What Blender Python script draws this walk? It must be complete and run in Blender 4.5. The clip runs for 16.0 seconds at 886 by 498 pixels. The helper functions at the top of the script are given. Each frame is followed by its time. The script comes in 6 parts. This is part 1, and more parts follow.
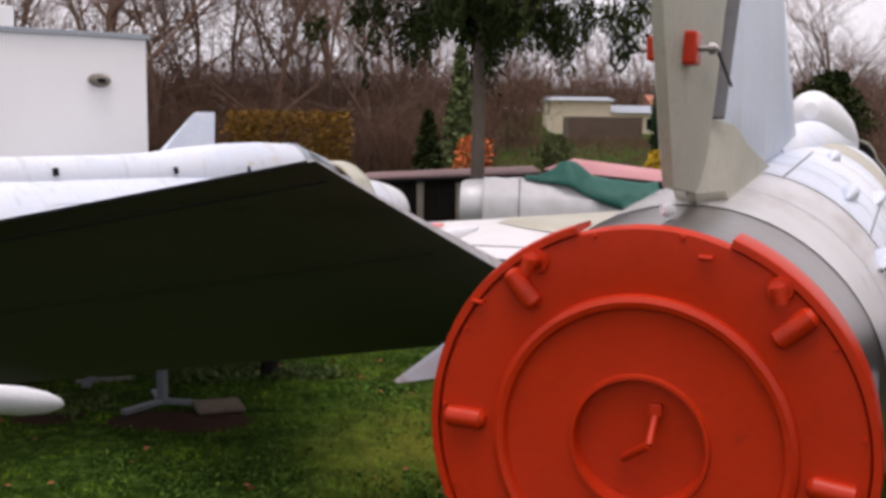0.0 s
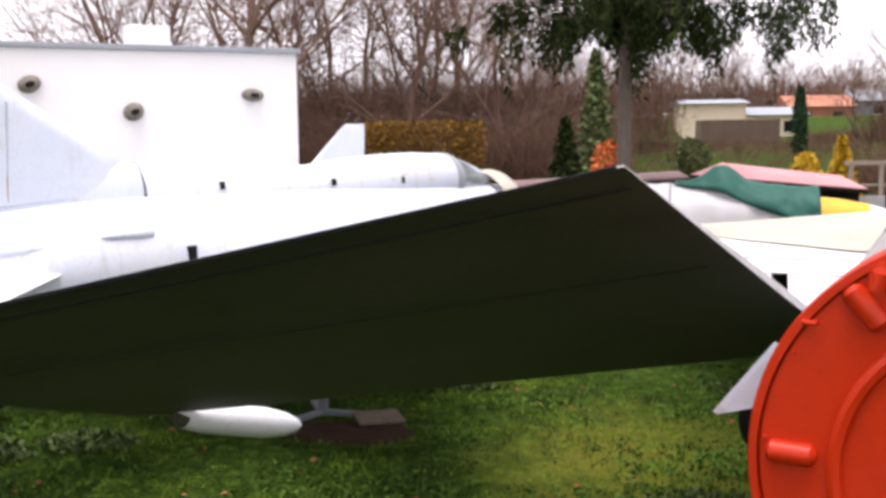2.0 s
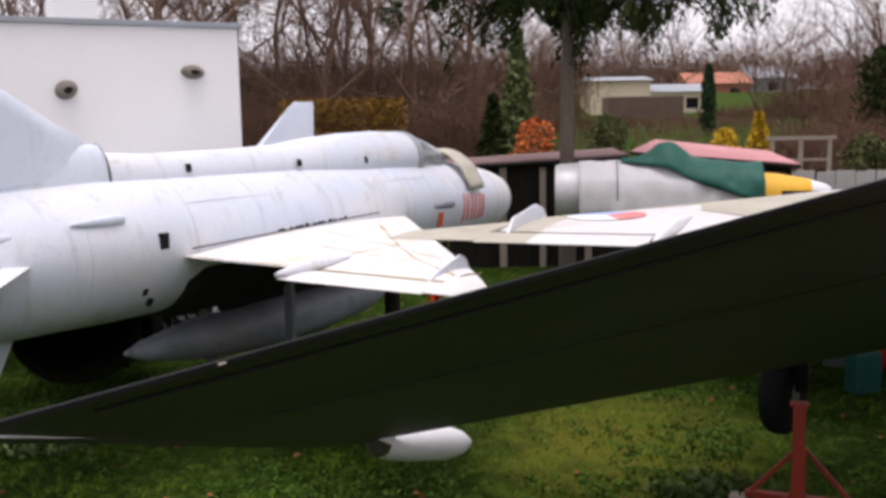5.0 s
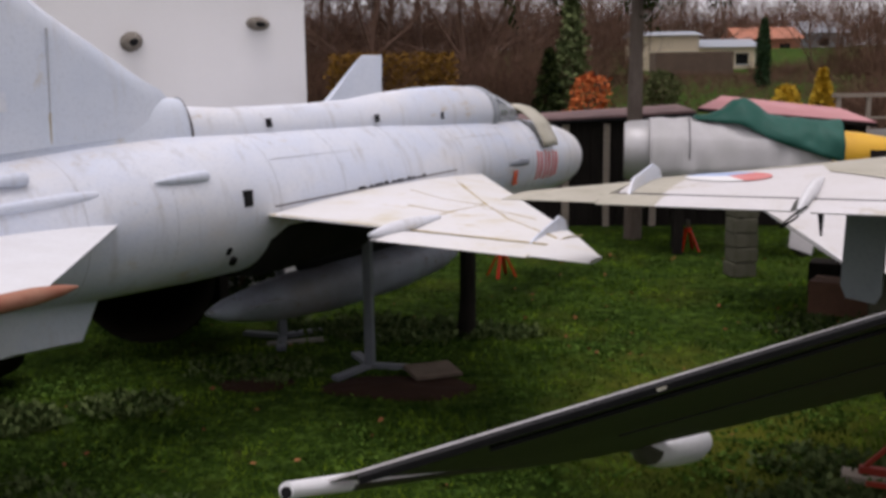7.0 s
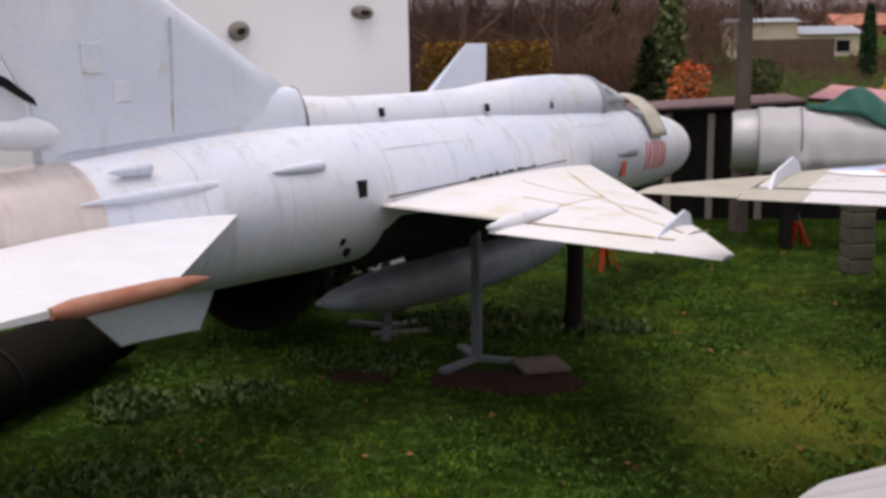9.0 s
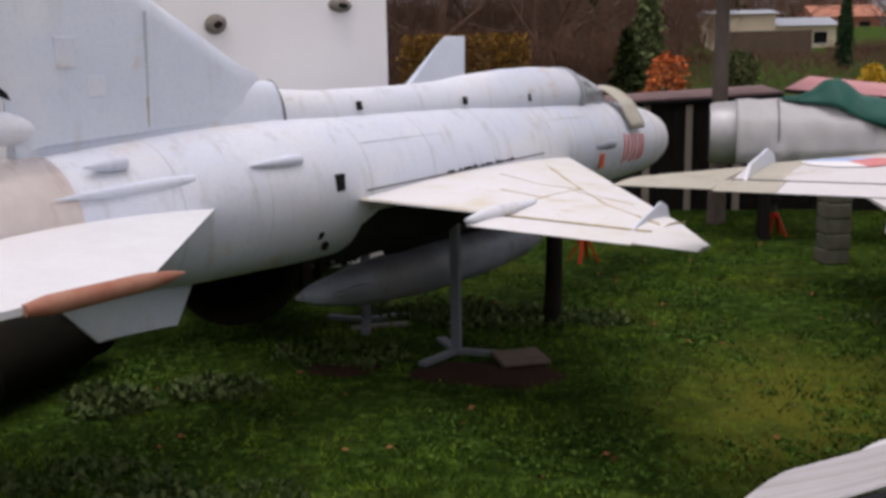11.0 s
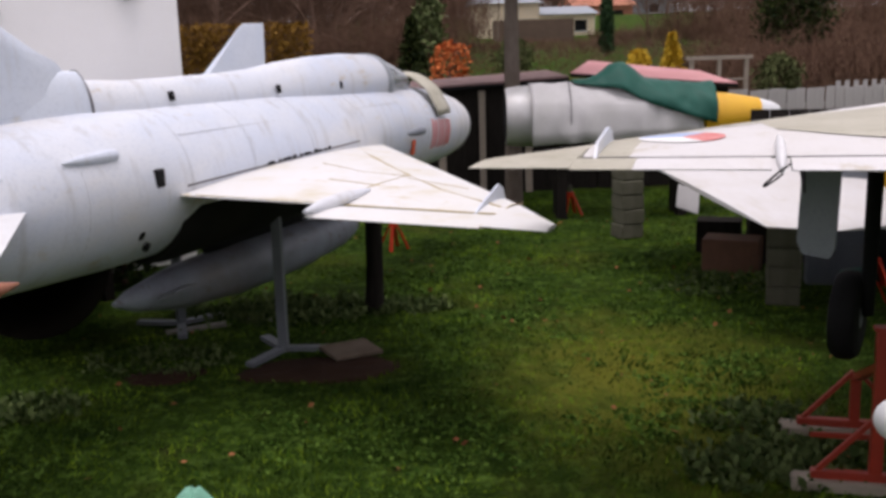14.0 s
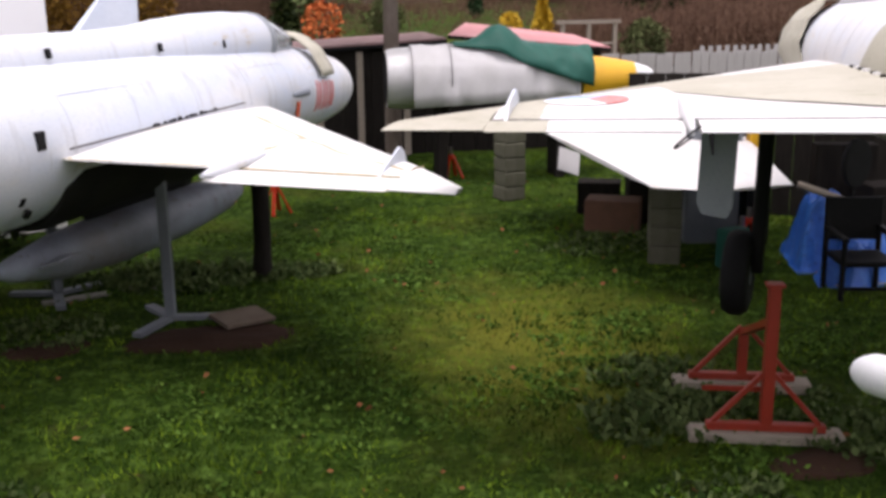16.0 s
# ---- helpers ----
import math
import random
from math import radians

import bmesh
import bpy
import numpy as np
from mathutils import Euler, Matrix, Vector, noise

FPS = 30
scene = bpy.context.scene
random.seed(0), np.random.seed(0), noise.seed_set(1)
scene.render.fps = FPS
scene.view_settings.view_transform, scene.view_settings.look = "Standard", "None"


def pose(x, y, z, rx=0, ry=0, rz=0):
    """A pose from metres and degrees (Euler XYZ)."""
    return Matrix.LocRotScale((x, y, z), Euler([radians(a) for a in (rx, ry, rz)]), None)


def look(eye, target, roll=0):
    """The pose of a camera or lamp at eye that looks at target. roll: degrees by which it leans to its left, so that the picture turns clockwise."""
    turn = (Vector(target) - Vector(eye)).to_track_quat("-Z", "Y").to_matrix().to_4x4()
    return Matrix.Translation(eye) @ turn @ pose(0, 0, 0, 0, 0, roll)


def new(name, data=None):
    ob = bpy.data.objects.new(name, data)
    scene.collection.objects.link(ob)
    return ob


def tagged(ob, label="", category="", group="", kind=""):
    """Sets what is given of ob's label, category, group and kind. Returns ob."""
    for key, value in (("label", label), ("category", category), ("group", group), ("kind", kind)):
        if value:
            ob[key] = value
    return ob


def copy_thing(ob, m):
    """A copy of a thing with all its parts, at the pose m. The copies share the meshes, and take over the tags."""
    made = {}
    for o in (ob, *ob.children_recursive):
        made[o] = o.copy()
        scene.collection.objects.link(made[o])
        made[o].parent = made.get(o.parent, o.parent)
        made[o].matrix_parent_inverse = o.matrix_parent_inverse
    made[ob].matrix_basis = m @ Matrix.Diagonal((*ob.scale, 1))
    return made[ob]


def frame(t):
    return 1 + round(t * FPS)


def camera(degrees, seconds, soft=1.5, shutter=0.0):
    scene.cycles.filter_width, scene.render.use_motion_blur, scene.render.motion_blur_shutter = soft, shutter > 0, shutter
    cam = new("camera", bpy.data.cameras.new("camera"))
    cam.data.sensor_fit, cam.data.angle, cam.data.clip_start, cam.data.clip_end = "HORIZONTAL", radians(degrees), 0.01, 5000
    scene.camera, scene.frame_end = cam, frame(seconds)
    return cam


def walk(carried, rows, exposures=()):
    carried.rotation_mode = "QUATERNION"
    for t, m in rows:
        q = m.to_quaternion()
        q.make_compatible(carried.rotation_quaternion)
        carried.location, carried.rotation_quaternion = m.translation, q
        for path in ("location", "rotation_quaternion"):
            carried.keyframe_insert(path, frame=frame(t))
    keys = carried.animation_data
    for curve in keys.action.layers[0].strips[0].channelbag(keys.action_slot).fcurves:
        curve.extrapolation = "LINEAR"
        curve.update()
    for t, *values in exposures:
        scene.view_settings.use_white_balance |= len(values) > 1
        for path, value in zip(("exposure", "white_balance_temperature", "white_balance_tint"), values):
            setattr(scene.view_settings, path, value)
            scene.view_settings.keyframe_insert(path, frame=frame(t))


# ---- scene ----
cam = camera(47.9, 16.0, soft=3.4)
METRES, EYE, TILT, LEAN, TURN = 3.3, 3.05, -7.0, 0.0, 0.0
ROWS = [
    (0.0, 0.0, 0.0, 0.0, -0.0, 0.21, -0.65),
    (0.5, -0.0232, 0.0058, -0.0003, 4.56, 0.46, -1.22),
    (1.0, -0.0335, 0.0389, 0.0, 8.17, 0.06, -0.68),
    (1.5, -0.0571, 0.0587, 0.0059, 10.27, -0.84, -1.58),
    (2.0, -0.1209, 0.0585, 0.0036, 7.09, 0.64, -0.2),
    (2.5, -0.1826, 0.0671, 0.0046, 7.63, 0.59, -1.09),
    (3.0, -0.2192, 0.1021, 0.0039, 8.63, -0.02, -0.28),
    (3.5, -0.2422, 0.1165, 0.0124, 6.38, -0.39, 0.07),
    (6.0, -0.4651, 0.1838, 0.0224, 0.92, -1.14, 0.88),
    (6.5, -0.4992, 0.2122, 0.0186, 3.26, -2.99, 0.02),
    (7.0, -0.5152, 0.2473, 0.0272, 3.43, -3.12, 0.34),
    (7.5, -0.5558, 0.2635, 0.0302, 1.13, -2.8, 1.29),
    (8.0, -0.5927, 0.2788, 0.0312, 1.68, -3.92, -0.63),
    (8.5, -0.5983, 0.2869, 0.0342, 5.49, -3.71, -0.83),
    (9.0, -0.5988, 0.2883, 0.0342, 8.24, -3.76, -0.14),
    (11.5, -0.5854, 0.2882, 0.0348, 6.08, -4.51, 0.47),
    (12.0, -0.5794, 0.2888, 0.0333, 3.99, -5.01, -0.19),
    (12.5, -0.5847, 0.2932, 0.0312, 5.3, -4.63, -0.96),
    (13.0, -0.6453, 0.2872, 0.0263, 0.83, -4.0, 0.92),
    (13.5, -0.7009, 0.3033, 0.0276, -2.74, -4.92, -0.46),
    (14.0, -0.728, 0.3437, 0.0303, -5.68, -4.97, 2.34),
    (14.5, -0.7436, 0.3604, 0.0329, -9.83, -5.45, 1.86),
    (15.0, -0.7736, 0.3685, 0.0335, -15.14, -5.56, 3.58),
    (15.5, -0.7989, 0.3738, 0.0341, -15.91, -6.06, 2.57),
    (16.0, -0.803, 0.3781, 0.0326, -13.38, -7.4, 2.27),
]
SKY, SUN = 0.152, 2.1
EXPOSURES = [(0.0, 0.15, 6520, 21), (0.6, 0.30, 6520, 21), (1.5, 0.74, 6520, 21), (2.5, 0.94, 6520, 21), (3.5, 0.60, 6520, 21), (4.8, 0.30, 6520, 21), (6.0, -0.13, 6520, 21), (7.0, -0.26, 6520, 21), (8.2, -0.26, 6520, 21), (9.0, -0.03, 6520, 21), (11.4, -0.23, 6520, 21), (12.2, -0.08, 6520, 21), (13.5, 0.02, 6520, 21), (15.0, -0.02, 6520, 21), (16.0, 0.56, 6520, 21)]
walk(cam, [(t, pose(0, 0, EYE, TILT, LEAN, TURN) @ pose(METRES * x, METRES * y, METRES * z, 90 + pitch, roll, yaw)) for t, x, y, z, yaw, pitch, roll in ROWS], EXPOSURES)

# ---- world and sun: overcast winter day ----
world = bpy.data.worlds.new("overcast_sky")
scene.world = world
world.use_nodes = True
wn, wl = world.node_tree.nodes, world.node_tree.links
sky = wn.new("ShaderNodeTexSky")
sky.sky_type, sky.sun_disc = "NISHITA", False
sky.sun_elevation, sky.sun_rotation = radians(81), radians(200)
sky.air_density, sky.dust_density, sky.ozone_density = 1.0, 3.0, 1.0
grey = wn.new("ShaderNodeHueSaturation")
grey.inputs["Saturation"].default_value = 0.12
wl.new(sky.outputs[0], grey.inputs["Color"])
cloud = wn.new("ShaderNodeMix")
cloud.data_type = "RGBA"
cloud.inputs[0].default_value, cloud.inputs[7].default_value = 0.75, (6.2, 6.2, 6.3, 1)
wl.new(grey.outputs[0], cloud.inputs[6])
wl.new(cloud.outputs[2], wn["Background"].inputs["Color"])
wn["Background"].inputs["Strength"].default_value = SKY
sun_data = bpy.data.lights.new("sun", "SUN")
sun_data.energy, sun_data.angle, sun_data.color = SUN, radians(38), (1.0, 0.97, 0.93)
sun = new("sun", sun_data)
sun.matrix_world = look((-1.5, 4.2, 26), (0, 8, 0))


# ---- materials ----
def surface(name, base, other, scale=1.5, rough=0.5, metal=0.0, bump=0.15, fine=40.0, spots=None, spot_at=0.62, coat=0.0, stretch=(1, 1, 1), amount=1.0, streak=None, streak_at=0.56, streak_scale=(7, 7, 0.7), streak_turn=0.0, wash=None):
    """Two-scale mottling of two colours, fine relief, and stains of a third colour."""
    m = bpy.data.materials.new(name)
    m.use_nodes = True
    n, l = m.node_tree.nodes, m.node_tree.links
    b = n["Principled BSDF"]
    tc = n.new("ShaderNodeTexCoord")
    mp = n.new("ShaderNodeMapping")
    mp.inputs["Scale"].default_value = stretch
    l.new(tc.outputs["Object"], mp.inputs["Vector"])

    def noise_node(s, detail, r=0.6):
        t = n.new("ShaderNodeTexNoise")
        t.inputs["Scale"].default_value, t.inputs["Detail"].default_value, t.inputs["Roughness"].default_value = s, detail, r
        l.new(mp.outputs[0], t.inputs["Vector"])
        return t

    def ramp(src, a, z):
        r = n.new("ShaderNodeMapRange")
        r.inputs["From Min"].default_value, r.inputs["From Max"].default_value = a, z
        l.new(src, r.inputs["Value"])
        return r.outputs[0]

    def mix(f, a, c):
        x = n.new("ShaderNodeMix")
        x.data_type = "RGBA"
        l.new(f, x.inputs[0])
        for sock, v in ((x.inputs[6], a), (x.inputs[7], c)):
            if isinstance(v, tuple):
                sock.default_value = (*v, 1)
            else:
                l.new(v, sock)
        return x.outputs[2]

    big, small = noise_node(scale, 6), noise_node(fine, 4)
    col = mix(ramp(big.outputs[0], 0.35, 0.35 + 0.4 / amount), base, other)
    dark = tuple(c * 0.78 for c in base)
    col = mix(ramp(small.outputs[0], 0.5, 0.95), col, dark)
    if spots:
        st = noise_node(scale * 3.1, 8, 0.7)
        col = mix(ramp(st.outputs[0], spot_at, spot_at + 0.12), col, spots)
    if wash:
        wide = noise_node(scale * 0.55, 5, 0.65)
        col = mix(ramp(wide.outputs[0], 0.47, 0.80), col, wash)
    if streak:
        sm = n.new("ShaderNodeMapping")
        sm.inputs["Scale"].default_value, sm.inputs["Rotation"].default_value = streak_scale, (0, 0, radians(streak_turn))
        l.new(tc.outputs["Object"], sm.inputs["Vector"])
        sn = noise_node(1.0, 5, 0.62)
        l.new(sm.outputs[0], sn.inputs["Vector"])
        col = mix(ramp(sn.outputs[0], streak_at, streak_at + 0.34), col, streak)
    l.new(col, b.inputs["Base Color"])
    rr = n.new("ShaderNodeMapRange")
    rr.inputs["To Min"].default_value, rr.inputs["To Max"].default_value = rough * 0.8, min(1, rough * 1.2)
    l.new(big.outputs[0], rr.inputs["Value"])
    l.new(rr.outputs[0], b.inputs["Roughness"])
    b.inputs["Metallic"].default_value = metal
    b.inputs["Coat Weight"].default_value = coat
    bm_ = n.new("ShaderNodeBump")
    bm_.inputs["Strength"].default_value, bm_.inputs["Distance"].default_value = bump, 0.02
    l.new(small.outputs[0], bm_.inputs["Height"])
    l.new(bm_.outputs[0], b.inputs["Normal"])
    return m


def varied(name, a, c, rough=0.8, through_light=0.0):
    """Colour that differs from leaf to leaf (or blade to blade)."""
    m = bpy.data.materials.new(name)
    m.use_nodes = True
    n, l = m.node_tree.nodes, m.node_tree.links
    g = n.new("ShaderNodeNewGeometry")
    x = n.new("ShaderNodeMix")
    x.data_type = "RGBA"
    x.inputs[6].default_value, x.inputs[7].default_value = (*a, 1), (*c, 1)
    l.new(g.outputs["Random Per Island"], x.inputs[0])
    b = n["Principled BSDF"]
    l.new(x.outputs[2], b.inputs["Base Color"])
    b.inputs["Roughness"].default_value = rough
    b.inputs["Specular IOR Level"].default_value = 0.1
    return m


PALE = surface("pale_blue_grey_paint", (0.56, 0.62, 0.74), (0.68, 0.70, 0.74), 0.8, 0.42, spots=(0.50, 0.43, 0.34), spot_at=0.60, amount=1.4, bump=0.05, stretch=(1, 0.7, 1.6), streak=(0.38, 0.37, 0.36), streak_at=0.54, streak_scale=(5, 6.5, 0.8), wash=(0.66, 0.59, 0.49))
PALE_FIN = surface("fin_grey_paint", (0.56, 0.62, 0.72), (0.66, 0.70, 0.77), 0.9, 0.5, spots=(0.50, 0.47, 0.42), spot_at=0.61, bump=0.06, streak=(0.45, 0.43, 0.40), streak_at=0.56, streak_scale=(4, 5, 0.9), wash=(0.76, 0.75, 0.73))
WHITE_WING = surface("weathered_white_wing_paint", (0.67, 0.67, 0.68), (0.62, 0.60, 0.55), 1.1, 0.6, spots=(0.46, 0.37, 0.18), spot_at=0.60, bump=0.1, streak=(0.52, 0.45, 0.28), streak_at=0.55, streak_scale=(2.2, 2.2, 2.2))
WING_WHITE = surface("grubby_white_paint", (0.61, 0.60, 0.61), (0.54, 0.52, 0.50), 1.3, 0.6, spots=(0.44, 0.40, 0.32), spot_at=0.61, bump=0.06, streak=(0.46, 0.42, 0.35), streak_at=0.57, streak_scale=(6, 1.2, 3))
TAILTOP = surface("streaky_grey_white_paint", (0.50, 0.49, 0.50), (0.42, 0.41, 0.41), 2.2, 0.55, bump=0.08, spots=(0.30, 0.27, 0.24), spot_at=0.6, streak=(0.20, 0.17, 0.14), streak_at=0.47, streak_scale=(1.1, 26, 8), streak_turn=-42)
TAN = surface("tan_camouflage_paint", (0.37, 0.35, 0.28), (0.46, 0.44, 0.37), 1.4, 0.6, bump=0.08, spots=(0.22, 0.22, 0.13), spot_at=0.60, streak=(0.24, 0.22, 0.15), streak_at=0.55, streak_scale=(4, 5, 1.2))
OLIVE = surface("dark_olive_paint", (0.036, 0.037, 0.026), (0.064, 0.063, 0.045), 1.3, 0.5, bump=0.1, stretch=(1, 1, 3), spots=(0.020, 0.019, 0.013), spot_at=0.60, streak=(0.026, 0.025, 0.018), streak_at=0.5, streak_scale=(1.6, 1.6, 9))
STEEL = surface("heat_stained_steel", (0.33, 0.31, 0.30), (0.19, 0.17, 0.155), 1.6, 0.30, 0.85, bump=0.05, spots=(0.36, 0.27, 0.18), spot_at=0.6)
ALU = surface("bare_aluminium", (0.60, 0.60, 0.61), (0.48, 0.47, 0.46), 2.4, 0.5, 0.35, bump=0.05, spots=(0.33, 0.28, 0.22), spot_at=0.62)
STREAKED = surface("brown_streaked_aluminium", (0.72, 0.71, 0.71), (0.56, 0.53, 0.51), 1.6, 0.36, 0.6, bump=0.05, spots=(0.42, 0.33, 0.27), spot_at=0.60, streak=(0.34, 0.27, 0.22), streak_at=0.52, streak_scale=(5, 1.0, 5))
COPPER = surface("browned_bare_metal", (0.78, 0.72, 0.69), (0.55, 0.48, 0.44), 1.4, 0.28, 0.7, bump=0.04, streak=(0.40, 0.31, 0.26), streak_at=0.52, streak_scale=(2, 9, 2))
RED = surface("orange_red_gloss_paint", (0.52, 0.028, 0.002), (0.43, 0.021, 0.002), 2.4, 0.40, bump=0.05, coat=0.0, spots=(0.27, 0.02, 0.005), spot_at=0.66)
JACK_RED = surface("red_oxide_paint", (0.30, 0.028, 0.012), (0.22, 0.024, 0.011), 4.0, 0.5, bump=0.1, spots=(0.14, 0.05, 0.03), spot_at=0.62)
RUST = surface("rusty_red_primer", (0.28, 0.085, 0.045), (0.40, 0.22, 0.15), 5.0, 0.7, bump=0.2, spots=(0.5, 0.4, 0.33), spot_at=0.66)
WHITE = surface("white_gloss_paint", (0.70, 0.71, 0.73), (0.64, 0.64, 0.65), 3.0, 0.4, spots=(0.42, 0.40, 0.33), spot_at=0.68, bump=0.05)
RUBBER = surface("black_rubber", (0.008, 0.008, 0.009), (0.014, 0.014, 0.014), 6.0, 0.75, bump=0.3)
BLACK = surface("black_paint", (0.006, 0.006, 0.007), (0.012, 0.012, 0.012), 3.0, 0.6, bump=0.1)
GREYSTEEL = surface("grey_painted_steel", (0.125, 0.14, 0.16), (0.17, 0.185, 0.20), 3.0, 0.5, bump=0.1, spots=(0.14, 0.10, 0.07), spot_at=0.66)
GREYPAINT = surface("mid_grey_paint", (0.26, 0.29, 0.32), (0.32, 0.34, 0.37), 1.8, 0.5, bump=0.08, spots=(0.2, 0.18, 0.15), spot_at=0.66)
TANKGREY = surface("dirty_tank_grey", (0.27, 0.30, 0.36), (0.15, 0.16, 0.175), 1.6, 0.5, bump=0.08, spots=(0.13, 0.10, 0.085), spot_at=0.56, wash=(0.15, 0.12, 0.11))
CONCRETE = surface("weathered_concrete", (0.24, 0.225, 0.20), (0.16, 0.15, 0.125), 4.0, 0.9, bump=0.5, spots=(0.12, 0.13, 0.08), spot_at=0.6)
BOARD = surface("grey_wooden_board", (0.33, 0.28, 0.23), (0.24, 0.20, 0.16), 3.0, 0.85, bump=0.35, stretch=(1, 8, 8))
PLANK = surface("weathered_fence_plank", (0.44, 0.42, 0.42), (0.32, 0.30, 0.29), 2.5, 0.9, bump=0.4, stretch=(6, 6, 1))
DARKWOOD = surface("tarred_dark_wood", (0.013, 0.011, 0.010), (0.026, 0.022, 0.019), 2.5, 0.85, bump=0.4, stretch=(6, 6, 1))
ROOFPINK = surface("faded_pink_roofing", (0.46, 0.19, 0.20), (0.54, 0.28, 0.28), 1.5, 0.8, bump=0.3, spots=(0.3, 0.16, 0.15), spot_at=0.64)
TARPGREY = surface("silver_grey_tarpaulin", (0.60, 0.59, 0.60), (0.52, 0.515, 0.51), 1.6, 0.8, bump=0.25, spots=(0.42, 0.41, 0.39), spot_at=0.62)
TARPGREEN = surface("dark_green_tarpaulin", (0.016, 0.085, 0.065), (0.024, 0.115, 0.09), 2.0, 0.5, bump=0.2)
TARPBLUE = surface("blue_tarpaulin", (0.014, 0.10, 0.46), (0.04, 0.19, 0.60), 5.0, 0.5, bump=0.4, fine=14, spots=(0.008, 0.04, 0.18), spot_at=0.56)
CANVAS = surface("mouldy_canvas_cover", (0.40, 0.38, 0.30), (0.50, 0.48, 0.41), 3.5, 0.85, bump=0.3, spots=(0.19, 0.18, 0.12), spot_at=0.6)
YELLOW = surface("yellow_paint", (0.72, 0.40, 0.015), (0.66, 0.35, 0.02), 3.0, 0.5, bump=0.05)
RENDERED = surface("white_render_wall", (0.84, 0.83, 0.83), (0.80, 0.79, 0.79), 0.8, 0.9, bump=0.2, fine=60)
GREENPOST = surface("verdigris_green_paint", (0.10, 0.30, 0.21), (0.17, 0.38, 0.28), 9.0, 0.5, bump=0.15, spots=(0.34, 0.17, 0.07), spot_at=0.68)
BARK = surface("grey_brown_bark", (0.11, 0.085, 0.07), (0.17, 0.14, 0.12), 6.0, 0.95, bump=0.8, stretch=(1, 1, 0.3))
TWIG = surface("bare_twig_bark", (0.14, 0.085, 0.06), (0.20, 0.13, 0.105), 3.0, 0.95, bump=0.3)
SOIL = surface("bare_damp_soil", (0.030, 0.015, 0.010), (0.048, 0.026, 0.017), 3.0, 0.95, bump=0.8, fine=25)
CREAM = surface("cream_render", (0.78, 0.67, 0.48), (0.72, 0.62, 0.46), 0.6, 0.9, bump=0.1)
SLATE = surface("blue_grey_sheet_roof", (0.25, 0.28, 0.32), (0.30, 0.32, 0.35), 0.6, 0.6, bump=0.1)
TILE = surface("orange_roof_tiles", (0.42, 0.16, 0.09), (0.36, 0.15, 0.10), 0.8, 0.85, bump=0.3)
BRICKBOX = surface("brown_brick", (0.15, 0.07, 0.04), (0.11, 0.055, 0.035), 6.0, 0.9, bump=0.3)
MARKRED = surface("faded_red_marking", (0.60, 0.14, 0.13), (0.66, 0.28, 0.27), 6.0, 0.5)
MARKORANGE = surface("orange_marking", (0.70, 0.10, 0.03), (0.62, 0.12, 0.05), 6.0, 0.5)
MARKBLUE = surface("faded_blue_marking", (0.30, 0.42, 0.68), (0.38, 0.48, 0.68), 6.0, 0.5)
MARKWHITE = surface("white_marking", (0.8, 0.8, 0.8), (0.74, 0.74, 0.74), 6.0, 0.5)
BLOCKS = surface("mossy_dark_concrete", (0.13, 0.125, 0.095), (0.085, 0.085, 0.055), 4.0, 0.95, bump=0.6, spots=(0.04, 0.055, 0.02), spot_at=0.58)
SLABSTONE = surface("brown_stained_slab", (0.17, 0.135, 0.105), (0.12, 0.09, 0.07), 4.0, 0.95, bump=0.5, spots=(0.06, 0.04, 0.03), spot_at=0.6)
NEARBLACK = surface("near_black_brown_metal", (0.006, 0.0055, 0.004), (0.011, 0.0095, 0.006), 1.6, 0.95, bump=0.2, spots=(0.003, 0.003, 0.002), spot_at=0.55)
NEARBLACK.node_tree.nodes["Principled BSDF"].inputs["Specular IOR Level"].default_value = 0.05
FAINT = surface("faint_panel_seam", (0.42, 0.45, 0.49), (0.48, 0.48, 0.48), 9.0, 0.6)
# near-black that stands in for shade below the pale jet; also one thin seam
SHADEPAINT = surface("shade_black_paint", (0.014, 0.014, 0.013), (0.03, 0.028, 0.024), 2.0, 0.8, bump=0.2)
SEAM = surface("dark_panel_seam", (0.10, 0.10, 0.11), (0.16, 0.15, 0.15), 9.0, 0.7)
surface_seam = surface("moss_and_rust_seam", (0.34, 0.25, 0.08), (0.50, 0.42, 0.24), 9.0, 0.9, bump=0.3)
GRASSBLADE = varied("grass_blade", (0.012, 0.036, 0.002), (0.066, 0.110, 0.007))
gn, gl = GRASSBLADE.node_tree.nodes, GRASSBLADE.node_tree.links
gt, gz, gr_, gm = gn.new("ShaderNodeTexCoord"), gn.new("ShaderNodeTexNoise"), gn.new("ShaderNodeMapRange"), gn.new("ShaderNodeMix")
gz.inputs["Scale"].default_value, gz.inputs["Detail"].default_value, gz.inputs["Roughness"].default_value = 1.5, 6, 0.65
gr_.inputs["From Min"].default_value, gr_.inputs["From Max"].default_value = 0.44, 0.64
gm.data_type, gm.blend_type = "RGBA", "MULTIPLY"
gm.inputs[0].default_value = 1.0
gcol = gn.new("ShaderNodeMix")
gcol.data_type = "RGBA"
gcol.inputs[6].default_value, gcol.inputs[7].default_value = (0.50, 0.58, 0.7, 1), (3.3, 2.9, 2.9, 1)
gl.new(gt.outputs["Object"], gz.inputs["Vector"])
gl.new(gz.outputs[0], gr_.inputs["Value"])
gl.new(gr_.outputs[0], gcol.inputs[0])
gl.new(gn["Principled BSDF"].inputs["Base Color"].links[0].from_socket, gm.inputs[6])
gl.new(gcol.outputs[2], gm.inputs[7])
gl.new(gm.outputs[2], gn["Principled BSDF"].inputs["Base Color"])
